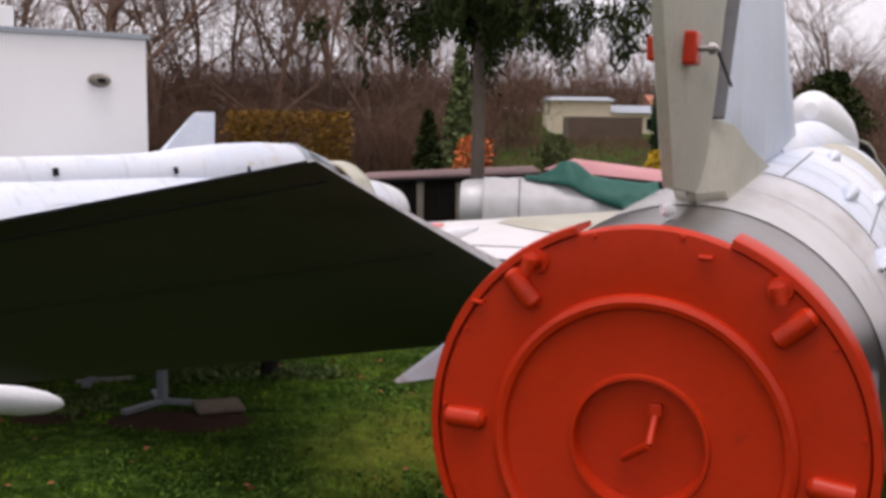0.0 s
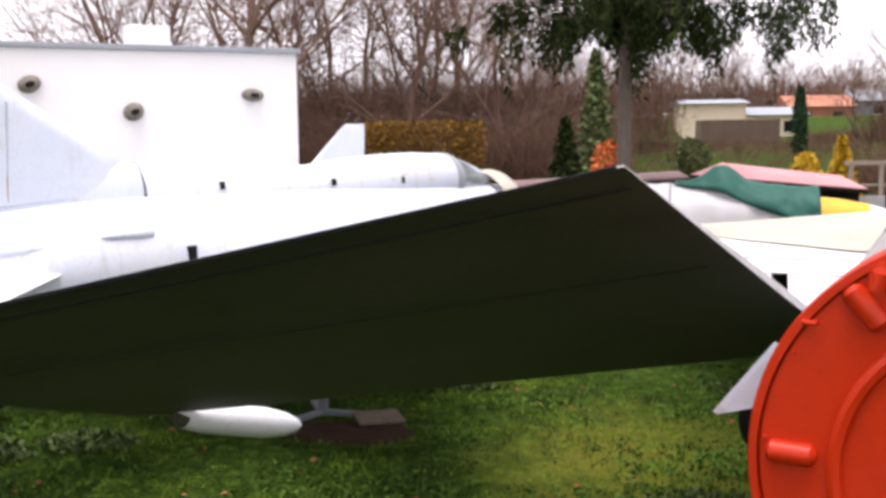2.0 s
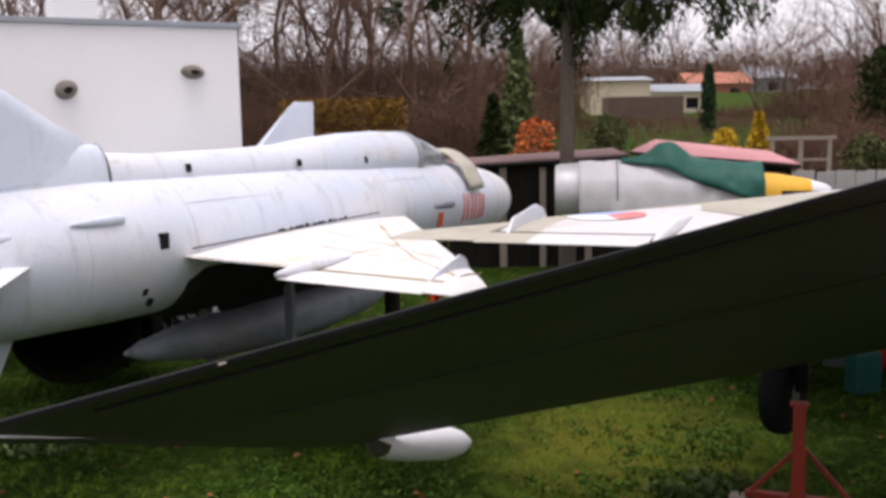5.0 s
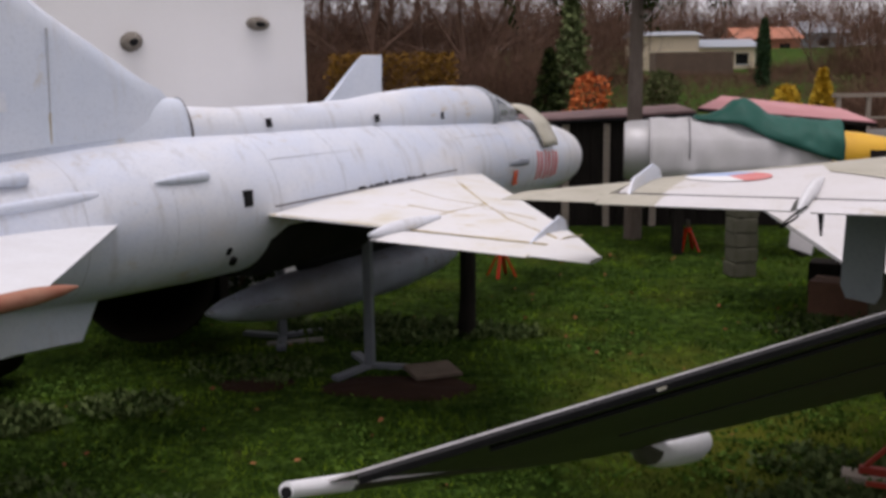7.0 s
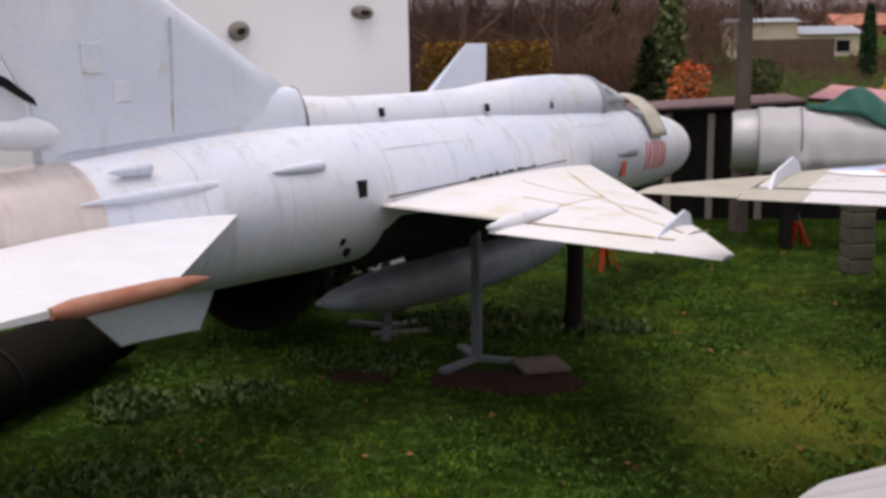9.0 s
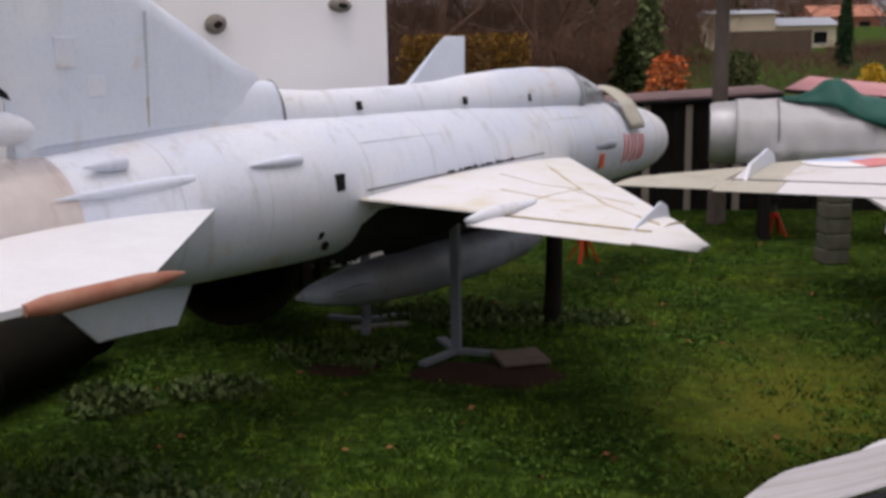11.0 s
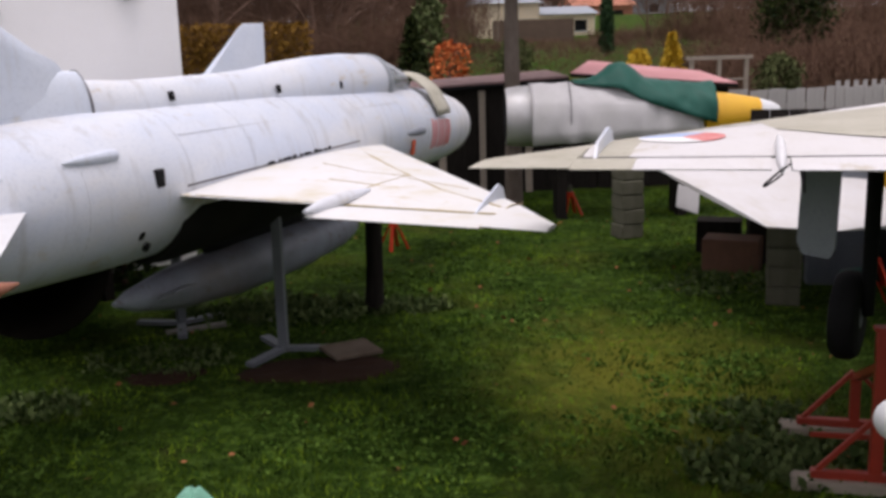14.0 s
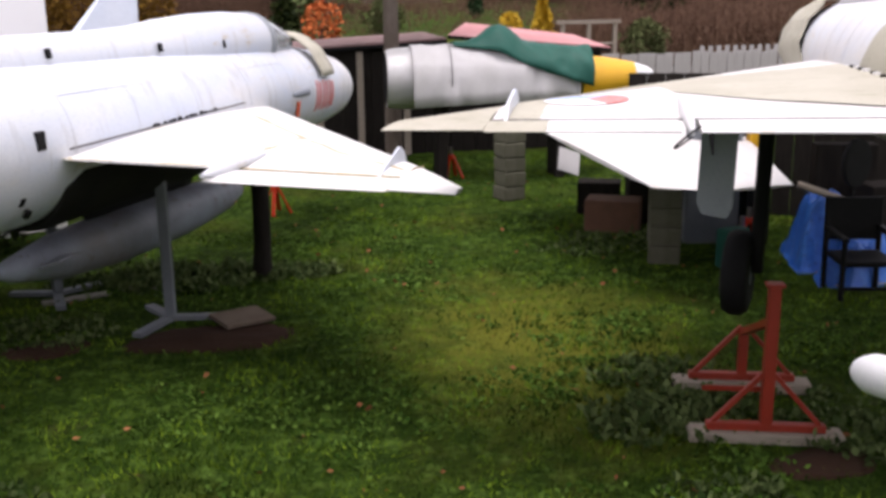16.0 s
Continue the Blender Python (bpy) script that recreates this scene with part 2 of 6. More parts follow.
WEED = varied("weed_leaf", (0.022, 0.046, 0.010), (0.115, 0.150, 0.055))
CLOVER = varied("clover_leaf", (0.022, 0.060, 0.006), (0.105, 0.180, 0.028))
FIRNEEDLE = varied("fir_needles", (0.007, 0.014, 0.004), (0.034, 0.046, 0.010))
YELLOWLEAF = varied("golden_conifer_foliage", (0.42, 0.25, 0.015), (0.55, 0.38, 0.04))
ORANGELEAF = varied("orange_autumn_leaves", (0.34, 0.075, 0.022), (0.56, 0.16, 0.05))
CYPRESSLEAF = varied("cypress_foliage", (0.018, 0.045, 0.020), (0.04, 0.075, 0.03))
BUSHLEAF = varied("olive_bush_leaves", (0.05, 0.065, 0.022), (0.11, 0.12, 0.05))
HEDGELEAF = varied("ochre_hedge_leaves", (0.13, 0.065, 0.012), (0.22, 0.12, 0.02))
MIDGREEN = varied("mid_green_pine_foliage", (0.06, 0.085, 0.03), (0.14, 0.17, 0.07))
TWIGS = varied("brown_thicket_twigs", (0.060, 0.033, 0.022), (0.17, 0.10, 0.068))
FALLEN = varied("fallen_brown_leaf", (0.16, 0.06, 0.025), (0.28, 0.12, 0.05))

GLASS = bpy.data.materials.new("canopy_glass")
GLASS.use_nodes = True
gb = GLASS.node_tree.nodes["Principled BSDF"]
gb.inputs["Base Color"].default_value = (0.55, 0.60, 0.64, 1)
gb.inputs["Roughness"].default_value = 0.12
gb.inputs["Transmission Weight"].default_value = 0.75

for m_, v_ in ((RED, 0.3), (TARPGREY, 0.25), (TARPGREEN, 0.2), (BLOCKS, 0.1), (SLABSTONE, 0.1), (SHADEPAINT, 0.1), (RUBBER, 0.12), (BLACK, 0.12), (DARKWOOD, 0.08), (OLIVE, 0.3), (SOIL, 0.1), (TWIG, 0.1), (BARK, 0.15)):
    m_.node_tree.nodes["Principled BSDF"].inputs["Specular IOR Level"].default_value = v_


def grass_ground():
    m = bpy.data.materials.new("lawn_ground")
    m.use_nodes = True
    n, l = m.node_tree.nodes, m.node_tree.links
    b = n["Principled BSDF"]
    tc = n.new("ShaderNodeTexCoord")

    def nz(s, d=6, r=0.6):
        t = n.new("ShaderNodeTexNoise")
        t.inputs["Scale"].default_value, t.inputs["Detail"].default_value, t.inputs["Roughness"].default_value = s, d, r
        l.new(tc.outputs["Object"], t.inputs["Vector"])
        return t.outputs[0]

    def mixed(f, lo, hi, a, c):
        r = n.new("ShaderNodeMapRange")
        r.inputs["From Min"].default_value, r.inputs["From Max"].default_value = lo, hi
        l.new(f, r.inputs["Value"])
        x = n.new("ShaderNodeMix")
        x.data_type = "RGBA"
        l.new(r.outputs[0], x.inputs[0])
        for sock, v in ((x.inputs[6], a), (x.inputs[7], c)):
            if isinstance(v, tuple):
                sock.default_value = (*v, 1)
            else:
                l.new(v, sock)
        return x.outputs[2]

    f = nz(26, 6, 0.75)
    c = mixed(f, 0.3, 0.7, (0.006, 0.019, 0.002), (0.040, 0.080, 0.006))
    c = mixed(nz(5.5, 5, 0.7), 0.50, 0.68, c, (0.098, 0.172, 0.026))
    c = mixed(nz(3.1, 6, 0.7), 0.55, 0.72, c, (0.012, 0.026, 0.004))
    c = mixed(nz(0.55, 5), 0.52, 0.72, c, (0.055, 0.066, 0.008))
    c = mixed(nz(1.7, 6), 0.62, 0.78, c, (0.032, 0.022, 0.010))
    # yellowish worn patch, coloured brighter to stand for the lit middle of the lawn
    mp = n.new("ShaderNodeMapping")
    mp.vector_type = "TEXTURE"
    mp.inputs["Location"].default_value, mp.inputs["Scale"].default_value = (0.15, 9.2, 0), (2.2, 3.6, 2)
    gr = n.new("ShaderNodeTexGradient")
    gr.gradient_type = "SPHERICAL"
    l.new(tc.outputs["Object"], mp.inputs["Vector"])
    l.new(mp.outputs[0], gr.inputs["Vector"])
    worn_lit_patch = n.new("ShaderNodeMath")
    worn_lit_patch.operation = "MULTIPLY"
    l.new(gr.outputs["Fac"], worn_lit_patch.inputs[0])
    l.new(nz(2.2, 6, 0.7), worn_lit_patch.inputs[1])
    c = mixed(worn_lit_patch.outputs[0], 0.12, 0.46, c, (0.130, 0.136, 0.016))
    l.new(c, b.inputs["Base Color"])
    b.inputs["Roughness"].default_value = 0.95
    b.inputs["Specular IOR Level"].default_value = 0.08
    bp = n.new("ShaderNodeBump")
    bp.inputs["Strength"].default_value, bp.inputs["Distance"].default_value = 0.9, 0.05
    l.new(f, bp.inputs["Height"])
    l.new(bp.outputs[0], b.inputs["Normal"])
    return m


LAWN = grass_ground()


# ---- mesh helpers ----
def part(name, bm, material, parent=None, label="", smooth=False):
    me = bpy.data.meshes.new(name)
    if smooth:
        for f in bm.faces:
            f.smooth = True
    bm.to_mesh(me)
    bm.free()
    for m in material if isinstance(material, (list, tuple)) else (material,):
        me.materials.append(m)
    ob = new(name, me)
    if smooth:
        me.set_sharp_from_angle(angle=radians(38))
    if parent is not None:
        ob.parent = parent
    if label:
        tagged(ob, label)
    return ob


def thing(name, m, label, category, group="", kind=""):
    ob = new(name)
    ob.empty_display_size = 0.2
    ob.matrix_world = m
    return tagged(ob, label, category, group, kind)


def box(bm, x0, y0, z0, x1, y1, z1, m=None, bevel=0.0):
    r = bmesh.ops.create_cube(bm, size=1.0)
    vs = r["verts"]
    for v in vs:
        v.co = Vector((x0 + (v.co.x + 0.5) * (x1 - x0), y0 + (v.co.y + 0.5) * (y1 - y0), z0 + (v.co.z + 0.5) * (z1 - z0)))
        if m is not None:
            v.co = m @ v.co
    if bevel:
        es = {e for v in vs for e in v.link_edges}
        bmesh.ops.bevel(bm, geom=list(es), offset=bevel, segments=2, affect="EDGES", profile=0.5)


def boxed(x0, y0, z0, x1, y1, z1, bevel=0.0, m=None):
    bm = bmesh.new()
    box(bm, x0, y0, z0, x1, y1, z1, m, bevel)
    return bm


def tube(bm, p, q, r0, r1=None, seg=12, cap=True):
    """A straight tapered tube from p to q."""
    p, q = Vector(p), Vector(q)
    r1 = r0 if r1 is None else r1
    d = (q - p).normalized()
    a = d.orthogonal().normalized()
    b = d.cross(a)
    rings = []
    for c, r in ((p, r0), (q, r1)):
        rings.append([bm.verts.new(c + (a * math.cos(k * math.tau / seg) + b * math.sin(k * math.tau / seg)) * r) for k in range(seg)])
    for k in range(seg):
        bm.faces.new((rings[0][k], rings[0][(k + 1) % seg], rings[1][(k + 1) % seg], rings[1][k]))
    if cap:
        bm.faces.new(rings[0][::-1])
        bm.faces.new(rings[1])


def tubed(p, q, r0, r1=None, seg=12):
    bm = bmesh.new()
    tube(bm, p, q, r0, r1, seg)
    return bm


def bar(bm, p, q, w, h):
    """A rectangular bar between two points."""
    p, q = Vector(p), Vector(q)
    d = (q - p).normalized()
    up = Vector((0, 0, 1)) if abs(d.z) < 0.95 else Vector((0, 1, 0))
    s = d.cross(up).normalized() * w / 2
    t = s.cross(d).normalized() * h / 2
    v = [bm.verts.new(c + a * s + b * t) for c in (p, q) for a, b in ((-1, -1), (1, -1), (1, 1), (-1, 1))]
    for f in ((0, 1, 2, 3), (7, 6, 5, 4), (0, 4, 5, 1), (1, 5, 6, 2), (2, 6, 7, 3), (3, 7, 4, 0)):
        bm.faces.new([v[k] for k in f])


def barred(p, q, w, h):
    bm = bmesh.new()
    bar(bm, p, q, w, h)
    return bm


def loft(stations, seg=40, close=(True, True), power=2.0):
    """A skin through ellipses (y, half width, half height, centre z, centre x) along y."""
    bm = bmesh.new()
    rings = []
    for st in stations:
        y, rx, rz, zc = st[:4]
        xc = st[4] if len(st) > 4 else 0.0
        ring = []
        for k in range(seg):
            a = k * math.tau / seg
            c, s = math.cos(a), math.sin(a)
            ring.append(bm.verts.new((xc + math.copysign(abs(c) ** (2 / power), c) * rx, y, zc + math.copysign(abs(s) ** (2 / power), s) * rz)))
        rings.append(ring)
    for a, b in zip(rings, rings[1:]):
        for k in range(seg):
            bm.faces.new((a[k], a[(k + 1) % seg], b[(k + 1) % seg], b[k]))
    if close[0]:
        bm.faces.new(rings[0])
    if close[1]:
        bm.faces.new(rings[-1][::-1])
    bmesh.ops.recalc_face_normals(bm, faces=bm.faces)
    return bm


def lathe_y(profile, seg=48, centre=(0, 0, 0), caps=True):
    """A body turned about an axis along y; profile of (y, radius)."""
    return loft([(centre[1] + y, r, r, centre[2], centre[0]) for y, r in profile], seg, (caps, caps))


def panel(le_root, le_tip, te_tip, te_root, t_root=0.10, t_tip=0.04, nc=12, ns=10, under=1, low=1.0):
    """A flying surface: biconvex section between four corners; the lower skin takes the second material."""
    bm = bmesh.new()
    a, b, c, d = (Vector(p) for p in (le_root, le_tip, te_tip, te_root))
    nrm = (b - a).cross(d - a).normalized()
    if nrm.z < 0:
        nrm.negate()
    up, down = [], []
    for j in range(ns + 1):
        v = j / ns
        lead, trail = a.lerp(b, v), d.lerp(c, v)
        th = t_root + (t_tip - t_root) * v
        ru, rl = [], []
        for i in range(nc + 1):
            u = i / nc
            h = th * (0.08 + 0.92 * 4 * u * (1 - u)) / 2 * (0.5 if i == 0 else 1)
            p = lead.lerp(trail, u)
            rise = h if low == 1.0 else th * (0.06 + 0.94 * 6.75 * u * (1 - u) ** 2) / 2 * (0.5 if i == 0 else 1)
            ru.append(bm.verts.new(p + nrm * rise))
            rl.append(bm.verts.new(p - nrm * h * low))
        up.append(ru)
        down.append(rl)
    for j in range(ns):
        for i in range(nc):
            bm.faces.new((up[j][i], up[j][i + 1], up[j + 1][i + 1], up[j + 1][i]))
            f = bm.faces.new((down[j][i], down[j + 1][i], down[j + 1][i + 1], down[j][i + 1]))
            f.material_index = under
        for i in (0, nc):
            bm.faces.new((up[j][i], up[j + 1][i], down[j + 1][i], down[j][i]))
    for j in (0, ns):
        for i in range(nc):
            bm.faces.new((up[j][i], up[j][i + 1], down[j][i + 1], down[j][i]))
    bmesh.ops.recalc_face_normals(bm, faces=bm.faces)
    return bm


def plate(corners, half, axis=(1, 0, 0), bevel=0.0):
    """A flat plate: outline points pushed out by half its thickness both ways along axis."""
    bm = bmesh.new()
    ax = Vector(axis)
    A = [bm.verts.new(Vector(p) + ax * half) for p in corners]
    C = [bm.verts.new(Vector(p) - ax * half) for p in corners]
    bm.faces.new(A)
    bm.faces.new(C[::-1])
    for k in range(len(A)):
        j = (k + 1) % len(A)
        bm.faces.new((A[k], C[k], C[j], A[j]))
    bmesh.ops.recalc_face_normals(bm, faces=bm.faces)
    if bevel:
        bmesh.ops.bevel(bm, geom=bm.edges[:], offset=bevel, segments=2, affect="EDGES")
    return bm


def fin_plate(corners, thick_low, thick_high, z_low, z_high):
    """An upright fin with a lens section that thins towards the top; corners in the x = 0 plane."""
    bm = bmesh.new()
    n = len(corners)
    cy, cz = sum(p[0] for p in corners) / n, sum(p[1] for p in corners) / n
    for sgn in (1, -1):
        rim = [bm.verts.new((sgn * 0.012, y, z)) for y, z in corners]
        inner = []
        for y, z in corners:
            iy, iz = y + (cy - y) * 0.22, z + (cz - z) * 0.10
            f = (iz - z_low) / (z_high - z_low)
            inner.append(bm.verts.new((sgn * (thick_low + (thick_high - thick_low) * f) / 2, iy, iz)))
        for k in range(n):
            j = (k + 1) % n
            bm.faces.new((rim[k], rim[j], inner[j], inner[k]))
        bm.faces.new(inner)
        if sgn == 1:
            first = rim
        else:
            for k in range(n):
                j = (k + 1) % n
                bm.faces.new((first[k], first[j], rim[j], rim[k]))
    bmesh.ops.recalc_face_normals(bm, faces=bm.faces)
    return bm


def raw(name, verts, faces, material, parent=None, label=""):
    me = bpy.data.meshes.new(name)
    me.from_pydata(verts, [], faces)
    me.materials.append(material)
    ob = new(name, me)
    if parent is not None:
        ob.parent = parent
    if label:
        tagged(ob, label)
    return ob


# ---- ground: one sheet with the bank that the path runs along and the slope beyond the sheds ----
def step01(a, b, v):
    v = min(1.0, max(0.0, (v - a) / (b - a)))
    return v * v * (3 - 2 * v)


def ground_z(x, y):
    bank = 1.55 * (1 - step01(0.55, 2.4, y + 0.47 * x))
    far = 0.082 * max(0.0, min(y, 50.0) - 24.0) + 0.016 * max(0.0, min(y, 72.0) - 50.0) + 0.118 * max(0.0, min(y, 90.0) - 72.0) + 0.02 * max(0.0, min(y, 400.0) - 90.0)
    lumps = 0.03 * noise.noise((x * 0.7, y * 0.7, 0)) + 0.012 * noise.noise((x * 3, y * 3, 4))
    return bank + far + lumps * (1.0 if abs(x) < 60 and y < 120 else 0)


def axis_steps(spans):
    out = []
    for a, b, d in spans:
        k = max(1, round((b - a) / d))
        out += [a + (b - a) * i / k for i in range(k)]
    return out + [spans[-1][1]]


gx = axis_steps([(-2500, -200, 300), (-200, -30, 15), (-30, -9, 1.5), (-9, 8, 0.2), (8, 30, 1.5), (30, 200, 15), (200, 2500, 300)])
gy = axis_steps([(-2500, -200, 300), (-200, -20, 15), (-20, -4, 1.0), (-4, 20, 0.2), (20, 60, 1.5), (60, 140, 8), (140, 500, 40), (500, 3000, 300)])
gv = [(x, y, ground_z(x, y)) for y in gy for x in gx]
gf = [(j * len(gx) + i, j * len(gx) + i + 1, (j + 1) * len(gx) + i + 1, (j + 1) * len(gx) + i) for j in range(len(gy) - 1) for i in range(len(gx) - 1)]
ground = tagged(raw("ground", gv, gf, LAWN), "mossy green lawn with worn yellowish patches, its lit middle painted brighter", "ground", kind="structure")
for p in ground.data.polygons:
    p.use_smooth = True


# ---- the pale jet on its stands ----
JET_A = pose(-4.46, 9.03, 0, 0, 0, -28)


def rivet_band(y, r, zc, width=0.014, lift=0.004, seg=48, x=0.0):
    """A thin dark seam ring round a fuselage."""
    return loft([(y, r + 0.001, r + 0.001, zc, x), (y + 0.001, r + lift, r + lift, zc, x), (y + width, r + lift, r + lift, zc, x), (y + width + 0.001, r + 0.001, r + 0.001, zc, x)], seg, (False, False))


def scoop(length, width, height):
    """A small teardrop air scoop lying along y, open at the rear."""
    return loft([(0, width * 0.1, height * 0.1, 0), (length * 0.3, width * 0.6, height * 0.7, 0), (length * 0.75, width, height, 0), (length * 0.97, width * 0.95, height * 0.95, 0), (length, width * 0.8, height * 0.8, 0)], 16)


def skin_top(n, y, lead_y, trail_y, z, thick):
    """Height of a wing's upper skin at span n and length y."""
    u = min(1.0, max(0.0, (lead_y - y) / (lead_y - trail_y)))
    return z + thick * (0.08 + 0.92 * 4 * u * (1 - u)) / 2


def jet_a():
    jet = thing("jet_aircraft", JET_A, "pale blue-grey jet fighter, rust-streaked, propped on stands", "aircraft")
    part("fuselage", loft([(-2.12, 0.50, 0.50, 1.93), (-1.0, 0.59, 0.59, 1.92), (0.0, 0.625, 0.63, 1.92), (1.5, 0.63, 0.635, 1.91), (3.0, 0.63, 0.63, 1.91), (4.5, 0.62, 0.62, 1.90), (5.4, 0.59, 0.60, 1.88), (6.2, 0.55, 0.55, 1.85), (6.75, 0.51, 0.51, 1.82), (7.2, 0.465, 0.465, 1.80), (7.48, 0.42, 0.42, 1.785), (7.62, 0.38, 0.38, 1.78), (7.68, 0.34, 0.34, 1.78)], 56), PALE, jet, smooth=True)
    part("tail_section", loft([(-3.2, 0.43, 0.43, 1.94), (-3.1, 0.455, 0.455, 1.94), (-2.6, 0.485, 0.485, 1.935), (-2.12, 0.503, 0.503, 1.93)], 56), COPPER, jet, "bare metal tail section gone brown", smooth=True)
    part("intake_lip", lathe_y([(7.60, 0.39), (7.67, 0.372), (7.72, 0.345), (7.70, 0.31), (7.55, 0.29)], 48, (0, 0, 1.78)), ALU, jet, smooth=True)
    part("nose_cone", lathe_y([(7.4, 0.22), (7.7, 0.17), (7.85, 0.07), (7.9, 0.01)], 32, (0, 0, 1.78)), TARPGREY, jet, smooth=True)
    part("fin_root", loft([(-2.28, 0.06, 0.10, 2.43), (-1.4, 0.08, 0.14, 2.45), (-0.7, 0.092, 0.22, 2.48), (-0.35, 0.105, 0.32, 2.50), (-0.12, 0.128, 0.335, 2.52), (0.08, 0.152, 0.33, 2.52)], 36), PALE_FIN, jet, "pale grey fin root fairing", smooth=True)
    part("spine", loft([(0.11, 0.15, 0.25, 2.53), (0.6, 0.19, 0.24, 2.51), (1.8, 0.22, 0.24, 2.51), (2.5, 0.24, 0.26, 2.51), (3.0, 0.29, 0.31, 2.51), (3.7, 0.33, 0.345, 2.515), (4.4, 0.35, 0.35, 2.52), (5.0, 0.355, 0.335, 2.51)], 36), PALE, jet, smooth=True)
    part("canopy", loft([(5.0, 0.352, 0.33, 2.51), (5.3, 0.335, 0.29, 2.50), (5.7, 0.28, 0.20, 2.48), (5.95, 0.2, 0.09, 2.45)], 36), GLASS, jet, "clear canopy glass, hazed", smooth=True)
    part("canopy_frame", loft([(4.97, 0.36, 0.342, 2.51), (5.0, 0.368, 0.35, 2.51), (5.1, 0.364, 0.342, 2.51), (5.13, 0.355, 0.33, 2.51)], 36, (False, False)), GREYPAINT, jet, smooth=True)
    # strap of canvas laid over the windscreen and down the side
    bm = bmesh.new()
    prev = None
    for k in range(25):
        a = radians(166 - k * 152 / 24)
        row = [bm.verts.new((math.cos(a) * (0.60 + 0.012 * math.sin(k * 1.7)), y + 0.10 * abs(math.cos(a)), 1.87 + math.sin(a) * (0.71 if math.sin(a) > 0 else 0.6))) for y in (5.82, 5.95, 6.10, 6.24)]
        if prev:
            for i in range(3):
                bm.faces.new((prev[i], prev[i + 1], row[i + 1], row[i]))
        prev = row
    strap = part("windscreen_strap", bm, CANVAS, jet, "tan canvas strap over the windscreen", smooth=True)
    strap.modifiers.new("thick", "SOLIDIFY").thickness = 0.015
    for y, r, zc in ((-1.35, 0.562, 1.9235), (-0.55, 0.605, 1.92), (0.62, 0.6285, 1.917), (1.55, 0.6335, 1.91), (2.6, 0.632, 1.91), (3.75, 0.627, 1.905), (4.9, 0.612, 1.893), (5.62, 0.583, 1.872), (6.3, 0.546, 1.846), (6.98, 0.49, 1.81)):
        part("panel_seam", rivet_band(y, r, zc, 0.005, 0.002), FAINT, jet)
    # fin
    part("fin", fin_plate([(-0.02, 2.50), (0.02, 2.80), (-0.10, 2.92), (-0.28, 3.00), (-1.15, 3.50), (-2.35, 4.30), (-2.95, 4.30), (-2.62, 3.40), (-2.30, 2.80), (-2.30, 2.42)], 0.20, 0.06, 2.4, 4.3), PALE_FIN, jet, "pale grey tail fin with peeling patches", smooth=True)
    part("rudder", fin_plate([(-2.33, 2.62), (-2.33, 2.80), (-2.66, 3.42), (-2.98, 4.30), (-3.30, 4.30), (-3.02, 2.72)], 0.09, 0.04, 2.6, 4.3), PALE_FIN, jet, smooth=True)
    part("fin_gap", loft([(0.079, 0.154, 0.335, 2.52), (0.081, 0.157, 0.338, 2.52), (0.105, 0.157, 0.30, 2.52), (0.112, 0.153, 0.256, 2.53)], 36, (False, False)), SEAM, jet, "dark gap between fin and spine")
    for y0, z0, y1, z1 in ((-1.24, 2.58, -1.20, 3.38), (-1.72, 2.80, -1.58, 2.94), (-1.95, 3.0, -1.80, 3.2)):
        w = 0.006 if abs(y1 - y0) < 0.1 or abs(z1 - z0) > 0.3 else 0.0
        if w:
            part("panel_seam", barred((0, y0, z0), (0, y1, z1), 0.184, 0.005), FAINT, jet)
        else:
            part("access_panel", boxed(-0.091, y0, z0, 0.091, y1, z1, 0.004), PALE, jet, "slightly darker access panel")
    for sx in (1, -1):
        for a in (38, -12):
            c_, s_ = math.cos(radians(a)), math.sin(radians(a))
            part("panel_seam", barred((sx * c_ * 0.631, 0.65, 1.917 + s_ * 0.635), (sx * c_ * 0.621, 4.85, 1.897 + s_ * 0.621), 0.004, 0.004), FAINT, jet)
    part("chute_housing", loft([(-2.75, 0.085, 0.085, 2.64), (-2.3, 0.10, 0.11, 2.62), (-1.9, 0.04, 0.05, 2.58)], 20), PALE, jet, smooth=True)
    part("chute_mouth", lathe_y([(-2.753, 0.07), (-2.752, 0.01)], 18, (0, 0, 2.64)), RUST, jet, "rusty open housing mouth")
    for sx in (1, -1):
        part("torn_opening", plate([(sx * 0.098, y, z) for y, z in ((-2.64, 3.04), (-2.50, 2.98), (-2.33, 2.85), (-2.31, 2.80), (-2.40, 2.84), (-2.52, 2.92), (-2.64, 2.97))], 0.004), BLACK, jet, "torn dark opening at the rudder foot")
    part("fin_streak", barred((0.0, -1.245, 2.56), (0.0, -1.235, 2.78), 0.19, 0.008), surface_seam, jet, "rust run below the fin seam")
    part("ventral_fin", fin_plate([(-0.85, 1.36), (-1.05, 1.02), (-1.76, 1.06), (-2.1, 1.42)], 0.07, 0.07, 0.95, 1.45), PALE_FIN, jet, smooth=True)
    # wings, the inner flap missing
    for sx in (1, -1):
        side = lambda n, s, z: (sx * n, s, z)
        lead = lambda n: 0.20 + (3.84 - n) * 1.24
        zz = lambda n: 1.845 - 0.016 * (n - 0.6)
        # lower skin coloured near-black, the shade under the wing painted in
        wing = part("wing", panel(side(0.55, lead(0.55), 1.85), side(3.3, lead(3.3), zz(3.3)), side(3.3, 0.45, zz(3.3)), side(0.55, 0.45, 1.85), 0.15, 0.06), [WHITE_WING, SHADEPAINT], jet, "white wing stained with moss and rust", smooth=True)
